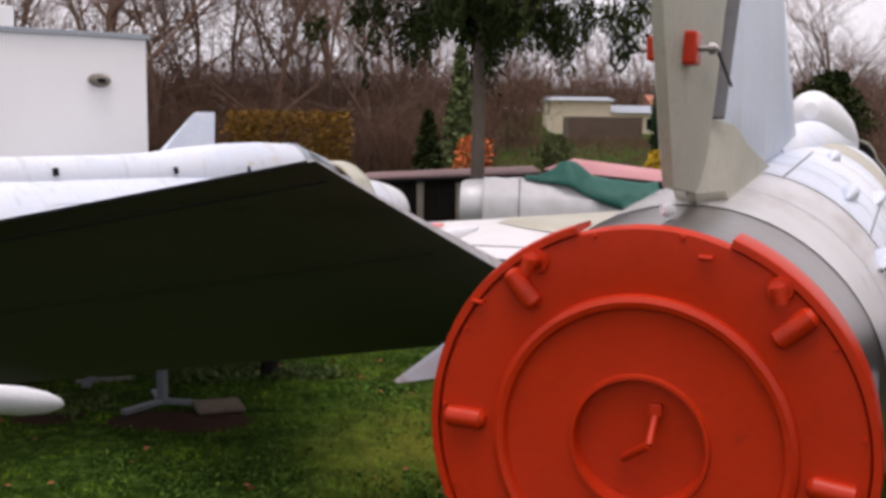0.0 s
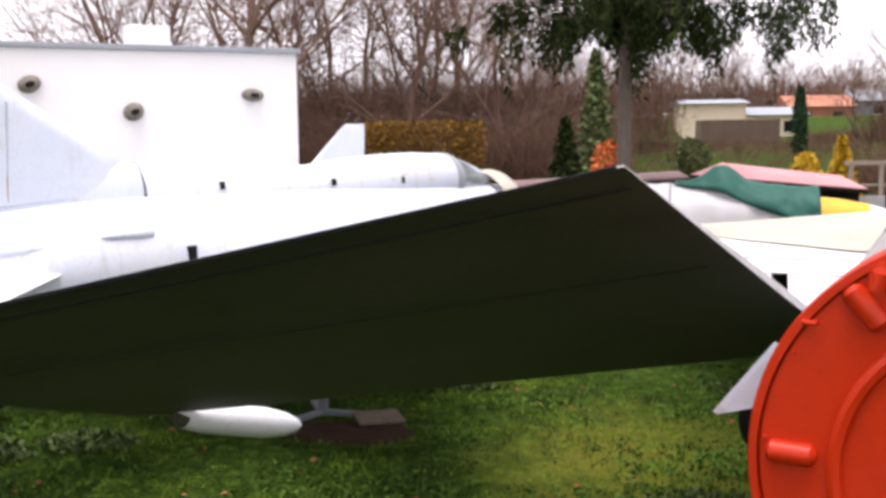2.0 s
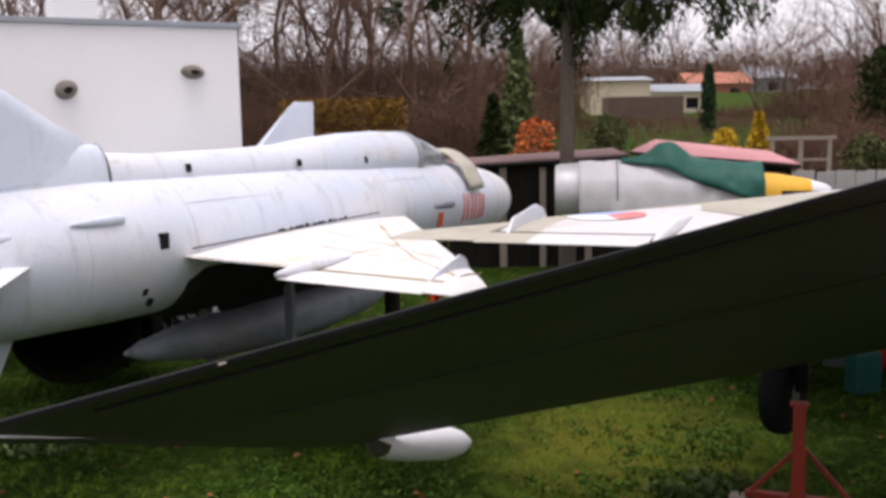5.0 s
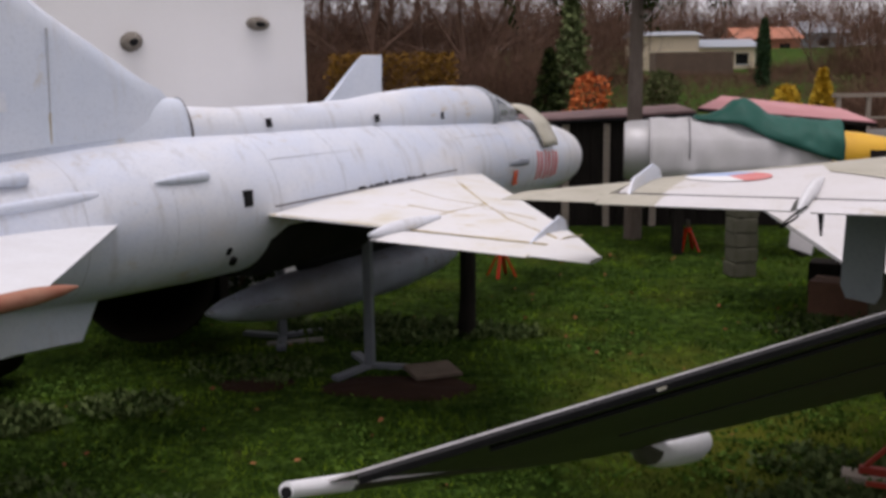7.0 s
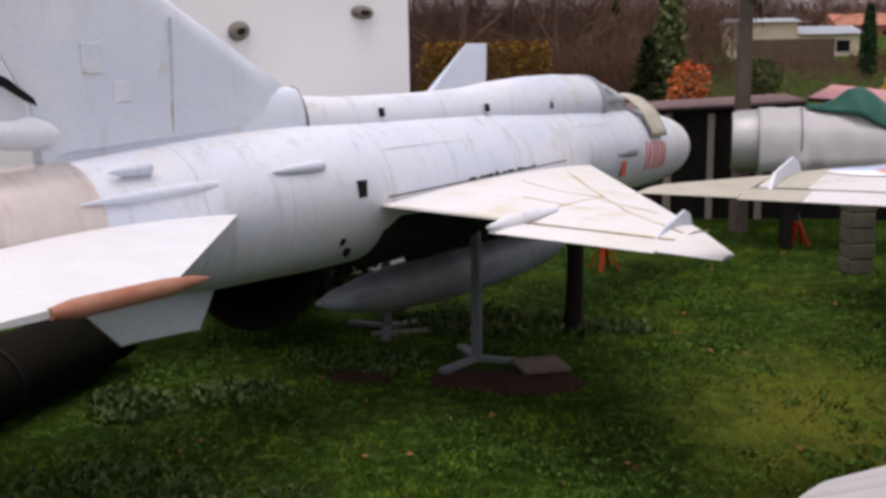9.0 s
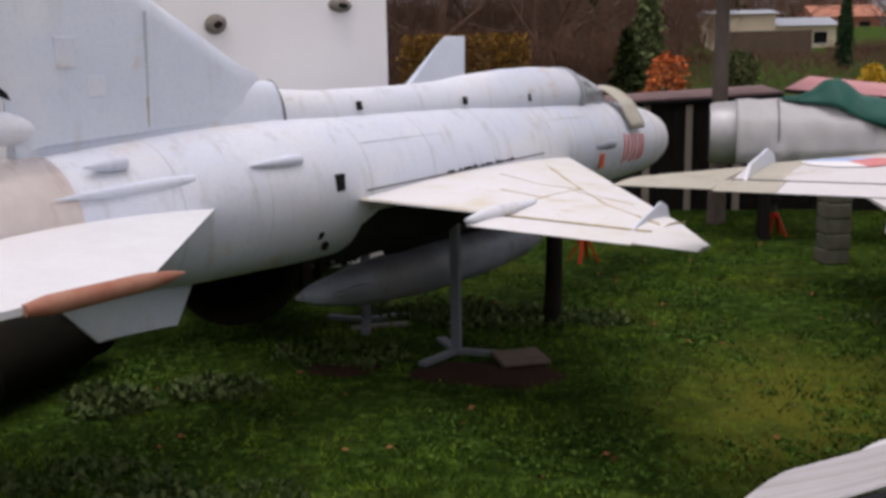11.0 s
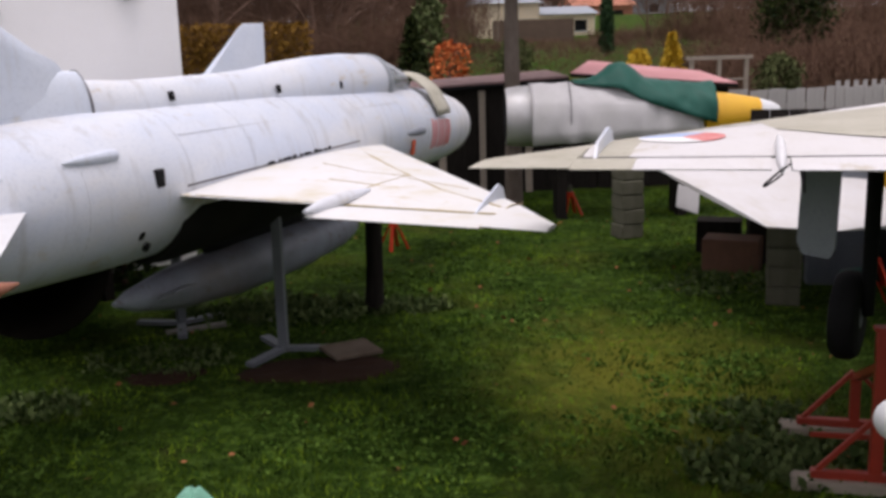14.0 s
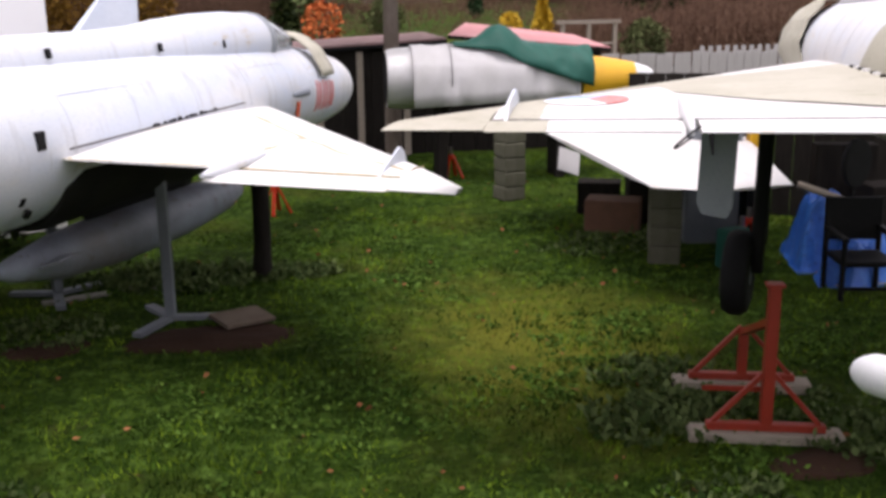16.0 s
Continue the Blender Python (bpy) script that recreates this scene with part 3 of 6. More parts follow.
        part("wing_tip", panel(side(3.304, lead(3.304), zz(3.3)), side(3.77, 0.20, zz(3.72)), side(3.77, -0.03, zz(3.72)), side(3.304, 0.0, zz(3.3)), 0.055, 0.03, 8, 4), [WHITE_WING, GREYPAINT], jet, smooth=True)
        part("aileron", panel(side(2.0, 0.445, zz(2) - 0.004), side(3.3, 0.445, zz(3.3) - 0.004), side(3.3, 0.0, zz(3.3) - 0.012), side(2.0, 0.0, zz(2) - 0.012), 0.05, 0.04, 8, 6), [WHITE_WING, GREYPAINT], jet, smooth=True)
        part("aileron_fairing", loft([(-0.02, 0.02, 0.015, zz(2) + 0.03, sx * 2.02), (0.2, 0.05, 0.05, zz(2) + 0.04, sx * 2.04), (0.5, 0.055, 0.05, zz(2) + 0.05, sx * 2.05), (0.9, 0.02, 0.015, zz(2) + 0.05, sx * 2.06)], 14), PALE, jet, smooth=True)
        part("wing_fence", plate([side(3.12, 0.42, zz(3.1)), side(3.12, 1.08, zz(3.1)), side(3.12, 1.02, zz(3.1) + 0.10), side(3.12, 0.92, zz(3.1) + 0.14), side(3.12, 0.55, zz(3.1) + 0.05)], 0.008), PALE, jet)
        top = lambda n, y: skin_top(n, y, lead(n), 0.45, 1.85 + (zz(3.3) - 1.85) * (n - 0.55) / 2.75, 0.15 - 0.09 * (n - 0.55) / 2.75)
        for pts, w in ((((2.0, 0.452), (3.3, 0.452)), 0.016), (((3.30, 0.95), (3.304, 0.02)), 0.014), (((0.9, 3.15), (1.45, 2.45), (2.05, 1.72), (2.6, 1.10), (3.25, 0.60)), 0.020), (((2.05, 1.72), (2.0, 1.2), (1.98, 0.5)), 0.018), (((1.0, 2.1), (1.6, 1.75), (2.05, 1.68)), 0.010), (((0.75, 0.475), (2.0, 0.475)), 0.020), (((1.5, 1.3), (2.0, 1.15)), 0.010), (((2.1, 1.55), (2.75, 1.28)), 0.008)):
            bmx = bmesh.new()
            fine_pts = []
            for p, q in zip(pts, pts[1:]):
                fine_pts += [(p[0] + (q[0] - p[0]) * k / 14, p[1] + (q[1] - p[1]) * k / 14) for k in range(14)]
            fine_pts.append(pts[-1])
            for k, (p, q) in enumerate(zip(fine_pts, fine_pts[1:])):
                wv = w * max(0.15, 0.7 + 1.6 * noise.noise((p[0] * 3.1, p[1] * 3.1, 2.0)))
                bar(bmx, side(p[0], p[1], top(*p) + 0.001), side(q[0], q[1], top(*q) + 0.001), wv, 0.006)
            part("moss_seam", bmx, surface_seam, wing, "yellow-brown moss along a panel seam")
        for k in range(13):
            y = 1.7 + 1.25 * (k + random.uniform(0, 0.7)) / 13
            part("root_chip", boxed(sx * 0.63 - 0.012, y, 1.912 + 0.013 * y, sx * 0.63 + 0.012, y + random.uniform(0.02, 0.05), 1.926 + 0.013 * y + random.uniform(0, 0.014)), BLACK, wing, "black hole in the flaking root seal")
        part("root_seal", barred(side(0.628, 0.55, 1.915), side(0.622, 3.6, 1.955), 0.02, 0.014), SEAM, wing, "dark gap along the wing root")
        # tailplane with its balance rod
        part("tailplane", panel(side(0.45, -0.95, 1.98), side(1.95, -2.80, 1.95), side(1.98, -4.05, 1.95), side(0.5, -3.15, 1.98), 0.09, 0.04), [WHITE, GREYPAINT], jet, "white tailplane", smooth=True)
        part("balance_rod", loft([(-2.58, 0.006, 0.006, 1.95, sx * 1.97), (-2.68, 0.03, 0.03, 1.95, sx * 1.97), (-2.85, 0.047, 0.047, 1.95, sx * 1.97), (-3.38, 0.05, 0.05, 1.95, sx * 1.97), (-3.5, 0.03, 0.03, 1.95, sx * 1.97)], 20), RUST, jet, "rusty red balance rod", smooth=True)
        # scoops on the flank
        for s, z, x, k in ((-2.02, 2.36, 0.37, 0.34), (-0.70, 2.24, 0.53, 0.55), (-2.3, 2.19, 0.465, 1.12)):
            o = part("air_scoop", scoop(k, 0.045, 0.05), PALE, jet, smooth=True)
            o.matrix_local = pose(sx * x, s, z)
        for s, z in ((0.22, 2.02), (0.05, 1.60), (0.1, 1.50)):
            rr = 0.05 if z > 2 else 0.025
            o = part("vent_hole", boxed(-0.02, -rr, -rr * 1.4, 0.02, rr, rr * 1.4, 0.008), BLACK, jet, "dark open vent")
            o.matrix_local = pose(sx * (0.615 if z > 2 else 0.53), s, z, 0, 0 if z > 2 else sx * 32, 0)
        for s in (1.0, 2.6, 3.8):
            o = part("spine_vent", boxed(-0.012, -0.03, -0.04, 0.012, 0.03, 0.04, 0.006), BLACK, jet)
            o.matrix_local = pose(sx * (0.20 + 0.045 * (s - 1.0)), s, 2.62 - 0.02 * s, 0, sx * -10, 0)
        # faded number, too blurred to read: pairs of plain bars
        for k, h in enumerate((0.19, 0.19, 0.18)):
            y = 5.86 + 0.25 * k
            bm = bmesh.new()
            for dy, dz, w, t in ((-0.060, 0, 0.030, h), (0.055, 0, 0.034, h * 0.9)):
                for j in range(6):
                    z0, z1 = dz - t + 2 * t * j / 6, dz - t + 2 * t * (j + 1) / 6
                    at = lambda yy, zz_, q: (sx * (math.sqrt((0.573 - 0.052 * (yy - 5.75)) ** 2 - (zz_ - 0.05) ** 2) + q), yy, 1.816 - 0.04 * (yy - 5.75) + zz_)
                    v = [bm.verts.new(at(y + dy + a * w, zc_, q)) for q in (-0.006, 0.006) for a, zc_ in ((-1, z0), (1, z0), (1, z1), (-1, z1))]
                    for f in ((0, 1, 2, 3), (7, 6, 5, 4), (0, 4, 5, 1), (1, 5, 6, 2), (2, 6, 7, 3), (3, 7, 4, 0)):
                        bm.faces.new([v[i] for i in f])
            bmesh.ops.recalc_face_normals(bm, faces=bm.faces)
            part("number_mark", bm, MARKRED, jet, "faded red number")
        o = part("warning_mark", boxed(-0.003, -0.06, -0.09, 0.003, 0.06, 0.09), MARKORANGE, jet, "orange-red warning panel")
        o.matrix_local = pose(sx * 0.592, 5.1, 1.72, 0, sx * 8, sx * 3)
        o = part("gun_trough", scoop(0.7, 0.035, 0.05), TANKGREY, jet, smooth=True)
        o.matrix_local = pose(sx * 0.59, 4.75, 1.90)
    # dark shell round the belly: under-wing shade painted as a colour
    part("belly_shade", loft([(0.55, 0.56, 0.46, 1.70), (0.75, 0.60, 0.50, 1.70), (2.5, 0.605, 0.505, 1.70), (4.0, 0.59, 0.49, 1.70), (4.3, 0.5, 0.42, 1.70)], 40), SHADEPAINT, jet, "belly painted near-black in place of shade", smooth=True)
    # belly tank on its pylon
    tank = part("drop_tank", loft([(0.28, 0.02, 0.02, 0.95), (0.5, 0.10, 0.10, 0.93), (1.1, 0.20, 0.20, 0.90), (2.0, 0.255, 0.255, 0.87), (3.2, 0.255, 0.255, 0.86), (4.1, 0.2, 0.2, 0.86), (4.5, 0.11, 0.11, 0.86), (4.65, 0.02, 0.02, 0.86)], 32), TANKGREY, jet, "dirty grey belly fuel tank", smooth=True)
    part("pylon", fin_plate([(1.4, 1.35), (1.6, 1.05), (3.4, 1.05), (3.7, 1.35)], 0.1, 0.1, 1.0, 1.4), BLACK, jet)
    part("tank_fin", plate([(0.18, 0.6, 0.93), (0.5, 0.45, 1.05), (0.5, 0.75, 1.05), (0.14, 1.0, 0.95)], 0.008, (0, 0, 1)), TANKGREY, tank)
    return jet


jet_a()

# ---- the raised jet with the red exhaust cover ----
JET_B = pose(0.45, 2.1, 0, 0, 0, -23)
BZ = 2.385


def jet_b():
    jet = thing("jet_aircraft", JET_B, "grey and tan camouflaged jet fighter raised on a red jack", "aircraft")
    part("tail_pipe", lathe_y([(0.03, 0.40), (0.03, 0.462), (0.06, 0.468), (0.42, 0.482), (0.44, 0.486)], 64, (0, 0, BZ), False), STEEL, jet, "heat-stained steel tail pipe", smooth=True)
    part("aft_band", lathe_y([(0.44, 0.488), (0.9, 0.51), (1.5, 0.535)], 64, (0, 0, BZ), False), STREAKED, jet, "dull aluminium band", smooth=True)
    part("fuselage", loft([(1.5, 0.537, 0.537, BZ), (3.0, 0.60, 0.60, BZ), (5.0, 0.63, 0.63, BZ), (7.0, 0.63, 0.63, BZ), (9.0, 0.60, 0.60, BZ - 0.02), (10.4, 0.50, 0.50, BZ - 0.06), (11.3, 0.38, 0.38, BZ - 0.1)], 64, (False, True)), PALE, jet, smooth=True)
    bm = bmesh.new()
    rows_ = []
    for k in range(65):
        a = k * math.tau / 64
        start = 3.75 + 0.30 * noise.noise((math.cos(a) * 1.2, math.sin(a) * 1.2, 7.0)) + 0.35 * math.sin(a)
        end = 6.45 + 0.12 * noise.noise((math.cos(a) * 2, math.sin(a) * 2, 3.0)) - 0.45 * math.sin(a)
        row = []
        for i in range(13):
            y = start + (end - start) * i / 12
            r = (0.60 + 0.015 * (y - 3.0) if y < 5 else 0.63) + (0.003 if 0 < i < 12 else -0.002)
            row.append(bm.verts.new((math.cos(a) * r, y, BZ + math.sin(a) * r)))
        rows_.append(row)
    for p, q in zip(rows_, rows_[1:]):
        for i in range(12):
            bm.faces.new((p[i], q[i], q[i + 1], p[i + 1]))
    part("camouflage_band", bm, TAN, jet, "tan camouflage band, mossy", smooth=True)
    part("spine", loft([(2.6, 0.06, 0.08, 2.94), (4.0, 0.15, 0.15, 2.95), (5.6, 0.20, 0.20, 2.95), (6.6, 0.25, 0.25, 2.95), (7.6, 0.30, 0.30, 2.93), (8.6, 0.28, 0.24, 2.88), (9.6, 0.15, 0.08, 2.78)], 32), PALE, jet, smooth=True)
    part("cockpit_hood", loft([(5.55, 0.05, 0.06, 3.22), (5.62, 0.12, 0.13, 3.20), (5.8, 0.18, 0.20, 3.17), (6.3, 0.24, 0.24, 3.12), (7.2, 0.29, 0.25, 3.06), (8.2, 0.31, 0.26, 2.96), (8.8, 0.30, 0.24, 2.88)], 28), WHITE, jet, "white sheet over the cockpit hood", smooth=True)
    for a, y, k in ((52, 1.75, 0.30), (40, 2.5, 0.42), (66, 2.9, 0.34), (30, 1.15, 0.28), (140, 2.2, 0.36)):
        c_, s_ = math.cos(radians(a)), math.sin(radians(a))
        r = 0.545 + 0.035 * (y - 1.5)
        o = part("air_scoop", scoop(k, 0.035, 0.05), PALE, jet, smooth=True)
        o.matrix_local = pose(c_ * r, y, BZ + s_ * r, 0, 90 - a, 0)
        part("scoop_mouth", loft([(k + 0.001, 0.02, 0.032, 0.004), (k + 0.003, 0.018, 0.03, 0.004)], 14), BLACK, o)
    for a in (38, 75, 105, 142):
        c_, s_ = math.cos(radians(a)), math.sin(radians(a))
        part("panel_seam", barred((c_ * 0.538, 1.52, BZ + s_ * 0.538), (c_ * 0.601, 3.0, BZ + s_ * 0.601), 0.005, 0.004), SEAM, jet)
    for y, r in ((0.9, 0.512), (1.5, 0.541), (2.0, 0.559), (2.4, 0.577), (3.0, 0.603), (3.6, 0.613), (6.9, 0.6325), (7.7, 0.62)):
        part("panel_seam", rivet_band(y, r, BZ, 0.006, 0.002), FAINT, jet)
    # fin and rudder
    part("fin", fin_plate([(3.75, 2.97), (2.5, 3.55), (1.6, 4.4), (1.0, 5.3), (0.75, 5.3), (0.86, 3.45), (0.62, 3.09), (0.80, 2.86), (3.0, 2.93)], 0.12, 0.05, 2.86, 5.3), PALE_FIN, jet, "pale grey tail fin", smooth=True)
    part("rudder", fin_plate([(0.84, 3.45), (0.73, 5.3), (0.05, 5.3), (-0.08, 3.31), (0.12, 2.93), (0.45, 2.90), (0.60, 3.08)], 0.07, 0.04, 2.9, 5.3), TAN, jet, "tan rudder", smooth=True)
    part("rudder_fairing", fin_plate([(0.42, 2.90), (0.52, 3.01), (0.63, 3.09), (1.10, 3.02), (2.0, 2.93), (2.0, 2.78), (0.7, 2.78)], 0.145, 0.125, 2.78, 3.1), TAN, jet, "tan fairing at the rudder's foot", smooth=True)
    part("hinge_line", barred((0, 0.855, 3.46), (0, 0.742, 5.29), 0.076, 0.012), SEAM, jet, "dark rudder hinge line")
    part("hinge_line", barred((0, 0.61, 3.09), (0, 0.855, 3.46), 0.10, 0.012), SEAM, jet, "dark rudder hinge line")
    part("rudder_tip_light", loft([(0.06, 0.006, 0.010, 2.885), (0.12, 0.010, 0.018, 2.88), (0.2, 0.006, 0.01, 2.875)], 12), WHITE, jet, smooth=True)
    part("ventral_fin", fin_plate([(0.25, 1.95), (-0.1, 1.72), (1.4, 1.62), (1.9, 1.90)], 0.05, 0.05, 1.6, 1.95), ALU, jet, smooth=True)
    for sx in (1, -1):
        part("seal_plate", plate([(sx * 0.548, -0.125, 2.485), (sx * 0.50, 0.0, 2.475), (sx * 0.485, 0.30, 2.53), (sx * 0.515, 0.29, 2.555)], 0.006, (sx * 0.9, 0, 0.4)), TANKGREY, jet, "thin grey metal seal plate")
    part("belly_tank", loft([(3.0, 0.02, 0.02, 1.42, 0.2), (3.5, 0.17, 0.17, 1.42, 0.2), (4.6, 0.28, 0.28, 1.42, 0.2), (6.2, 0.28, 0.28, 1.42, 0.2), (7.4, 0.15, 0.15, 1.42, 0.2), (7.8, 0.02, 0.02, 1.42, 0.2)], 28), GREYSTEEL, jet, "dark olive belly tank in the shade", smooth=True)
    part("tank_pylon", fin_plate([(4.4, 1.84), (4.6, 1.62), (6.2, 1.62), (6.6, 1.84)], 0.30, 0.30, 1.6, 1.85), BLACK, jet)
    # tailplane standing nose-down, underside dark olive
    for sx in (1, -1):
        side = lambda n, s, z: (sx * n, s, z)
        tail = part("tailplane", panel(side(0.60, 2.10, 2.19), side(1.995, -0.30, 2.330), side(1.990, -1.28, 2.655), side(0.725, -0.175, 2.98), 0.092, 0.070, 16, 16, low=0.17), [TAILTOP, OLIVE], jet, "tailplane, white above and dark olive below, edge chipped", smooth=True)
        a, b = Vector(side(1.985, -1.325, 2.668)), Vector(side(1.945, 0.30, 2.17))
        lift_ = (Vector(side(1.995, -0.30, 2.33)) - Vector(side(0.60, 2.10, 2.19))).cross(Vector(side(0.725, -0.175, 2.98)) - Vector(side(0.60, 2.10, 2.19))).normalized()
        lift_ *= math.copysign(1.0, lift_.z)
        bm = bmesh.new()
        rings = []
        for f, rx_, rz_ in ((0.0, 0.008, 0.008), (0.06, 0.010, 0.009), (0.14, 0.011, 0.009), (0.4, 0.012, 0.010), (0.68, 0.014, 0.012), (0.70, 0.034, 0.032), (0.75, 0.043, 0.041), (0.83, 0.046, 0.044), (0.90, 0.047, 0.045), (0.955, 0.036, 0.035), (0.985, 0.022, 0.021), (1.0, 0.006, 0.006)):
            c_ = a.lerp(b, f) + lift_ * (0.002 if f < 0.69 else -0.012)
            rings.append([bm.verts.new(c_ + Vector((math.cos(k * math.tau / 20) * rx_, 0.29 * math.sin(k * math.tau / 20) * rz_, 0.957 * math.sin(k * math.tau / 20) * rz_))) for k in range(20)])
        for r_, (p, q) in enumerate(zip(rings, rings[1:])):
            for k in range(20):
                f = bm.faces.new((p[k], p[(k + 1) % 20], q[(k + 1) % 20], q[k]))
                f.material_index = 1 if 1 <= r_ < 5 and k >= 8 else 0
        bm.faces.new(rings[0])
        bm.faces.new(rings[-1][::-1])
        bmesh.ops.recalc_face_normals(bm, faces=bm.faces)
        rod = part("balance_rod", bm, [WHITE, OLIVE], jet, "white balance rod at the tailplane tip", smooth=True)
        part("rod_mouth", tubed(a + (a - b).normalized() * 0.002, a.lerp(b, 0.01), 0.0055, 0.0055), BLACK, rod)
        # worn trailing edge
        q0, q1 = Vector(side(0.725, -0.18, 2.98)), Vector(side(1.95, -1.275, 2.665))
        for k in range(24 if sx < 0 else 0):
            f = random.uniform(0.3, 0.99)
            part("paint_chip", barred(q0.lerp(q1, f), q0.lerp(q1, f + random.uniform(0.002, 0.007)), random.uniform(0.004, 0.0106), random.uniform(0.003, 0.0074)), TAN, tail)
        part("edge_strip", barred(q0.lerp(q1, 0.01), q0.lerp(q1, 0.995), 0.010, 0.007), BLACK, tail, "dark worn edge strip")
        l0, l1 = Vector(side(0.60, 2.10, 2.19)), Vector(side(1.995, -0.30, 2.330))
        part("underside_seam", barred(q0.lerp(l0, 0.05).lerp(q1.lerp(l1, 0.05), 0.02) - lift_ * 0.005, q0.lerp(l0, 0.05).lerp(q1.lerp(l1, 0.05), 0.93) - lift_ * 0.004, 0.006, 0.004), BLACK, tail, "dark riveted seam under the tailplane")
        part("underside_seam", barred(q0.lerp(l0, 0.34).lerp(q1.lerp(l1, 0.34), 0.05) - lift_ * 0.0085, q0.lerp(l0, 0.34).lerp(q1.lerp(l1, 0.34), 0.9) - lift_ * 0.0065, 0.002, 0.002), SHADEPAINT, tail)
        # fuselage side fairing where the tailplane turns
        part("root_fairing", scoop(1.6, 0.05, 0.14), PALE, jet, smooth=True).matrix_local = pose(sx * 0.53, 0.9, 2.42)
        # main wing
        zz = lambda n: 2.33 - 0.012 * (n - 0.6)
        lead = lambda n: 3.85 + (3.75 - n) * 1.42
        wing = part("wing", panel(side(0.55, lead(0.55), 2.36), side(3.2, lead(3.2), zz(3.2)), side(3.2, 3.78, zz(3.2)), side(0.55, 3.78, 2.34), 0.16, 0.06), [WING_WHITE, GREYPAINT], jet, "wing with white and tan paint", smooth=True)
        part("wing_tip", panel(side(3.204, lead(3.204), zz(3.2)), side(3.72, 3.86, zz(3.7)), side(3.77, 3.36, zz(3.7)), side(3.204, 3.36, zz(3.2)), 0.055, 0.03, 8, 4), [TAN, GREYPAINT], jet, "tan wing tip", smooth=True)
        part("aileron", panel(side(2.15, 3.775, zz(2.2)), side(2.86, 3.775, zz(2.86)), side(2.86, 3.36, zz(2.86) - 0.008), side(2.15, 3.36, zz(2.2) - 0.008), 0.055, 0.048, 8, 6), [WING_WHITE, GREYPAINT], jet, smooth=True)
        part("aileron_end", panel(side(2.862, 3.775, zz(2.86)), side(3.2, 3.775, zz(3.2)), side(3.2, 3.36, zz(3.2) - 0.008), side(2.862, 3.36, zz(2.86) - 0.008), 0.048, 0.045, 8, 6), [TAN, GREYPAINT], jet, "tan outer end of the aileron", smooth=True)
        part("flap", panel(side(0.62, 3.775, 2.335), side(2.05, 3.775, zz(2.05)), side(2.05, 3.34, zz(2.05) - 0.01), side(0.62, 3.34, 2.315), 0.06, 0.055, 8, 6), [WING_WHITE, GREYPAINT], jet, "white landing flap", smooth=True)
        top = lambda n, y: skin_top(n, y, lead(n), 3.78, 2.35 + (zz(3.2) - 2.35) * (n - 0.55) / 2.65, 0.16 - 0.10 * (n - 0.55) / 2.65)
        bm = bmesh.new()
        prev = None
        for k in range(25):
            n = 0.64 + 2.5 * k / 24
            y0 = lead(n) - 0.02
            y1 = 3.95 + 0.18 * n * n + 0.22 * noise.noise((n * 1.7, 0, 3)) if n < 2.2 else (y0 - 0.55 * (3.2 - n) - 0.10 if n < 2.9 else 3.80)
            row = [bm.verts.new(side(n, y0 + (y1 - y0) * i / 16, top(n, y0 + (y1 - y0) * i / 16) + 0.004)) for i in range(17)]
            if prev:
                for i in range(16):
                    bm.faces.new((prev[i], prev[i + 1], row[i + 1], row[i]))
            prev = row
        part("camouflage_patch", bm, TAN, wing, "faded tan camouflage paint", smooth=True)
        part("hinge_gap", barred(side(0.62, 3.778, 2.343), side(3.2, 3.778, zz(3.2) + 0.006), 0.012, 0.006), SEAM, wing)
        part("wing_fence", plate([side(3.12, 3.75, zz(3.1)), side(3.12, 4.55, zz(3.1)), side(3.12, 4.45, zz(3.1) + 0.10), side(3.12, 4.30, zz(3.1) + 0.14), side(3.12, 3.85, zz(3.1) + 0.09)], 0.01, bevel=0.004), PALE, jet)
        part("flap_fairing", loft([(3.28, 0.012, 0.02, 2.31, sx * 2.10), (3.5, 0.028, 0.045, 2.335, sx * 2.10), (3.95, 0.03, 0.05, 2.36, sx * 2.10), (4.4, 0.012, 0.015, 2.37, sx * 2.10)], 14), WHITE, jet, smooth=True)
        # actuator rod and a bent cable at the flap's end
        bm = bmesh.new()
        pts = [Vector(side(2.10 + 0.09 * math.sin(k * 0.45), 3.30 - 0.02 * math.cos(k * 0.9), 2.29 - 0.07 * math.sin(k * 0.5))) for k in range(9)]
        for p, q in zip(pts, pts[1:]):
            tube(bm, p, q, 0.006, seg=6)
        part("cable", bm, BLACK, jet, "loose bent cable")
        part("actuator", tubed(side(2.0, 3.36, 2.30), side(1.99, 3.32, 2.19), 0.016, 0.006), BLACK, jet)
        # markings on top
        for a0, m_ in ((120, MARKRED), (0, MARKBLUE), (240, MARKWHITE)):
            rim = [(2.68, 4.50)] + [(2.68 + 0.27 * math.cos(radians(a0 + 6 * k)), 4.50 + 0.25 * math.sin(radians(a0 + 6 * k))) for k in range(21)]
            part("roundel", plate([side(n, y, top(n, y) + 0.006) for n, y in rim], 0.002, (0, 0, 1)), m_, wing, "faded roundel on the wing")
        for k in range(16):
            y = 3.9 + 2.6 * (k + random.uniform(0, 0.6)) / 16
            part("root_chip", boxed(sx * 0.655 - 0.02, y, top(0.655, y) + 0.004, sx * 0.655 + 0.02, y + random.uniform(0.03, 0.10), top(0.655, y) + 0.022), BLACK if k % 2 else MARKWHITE, wing, "flaking filler along the wing root")
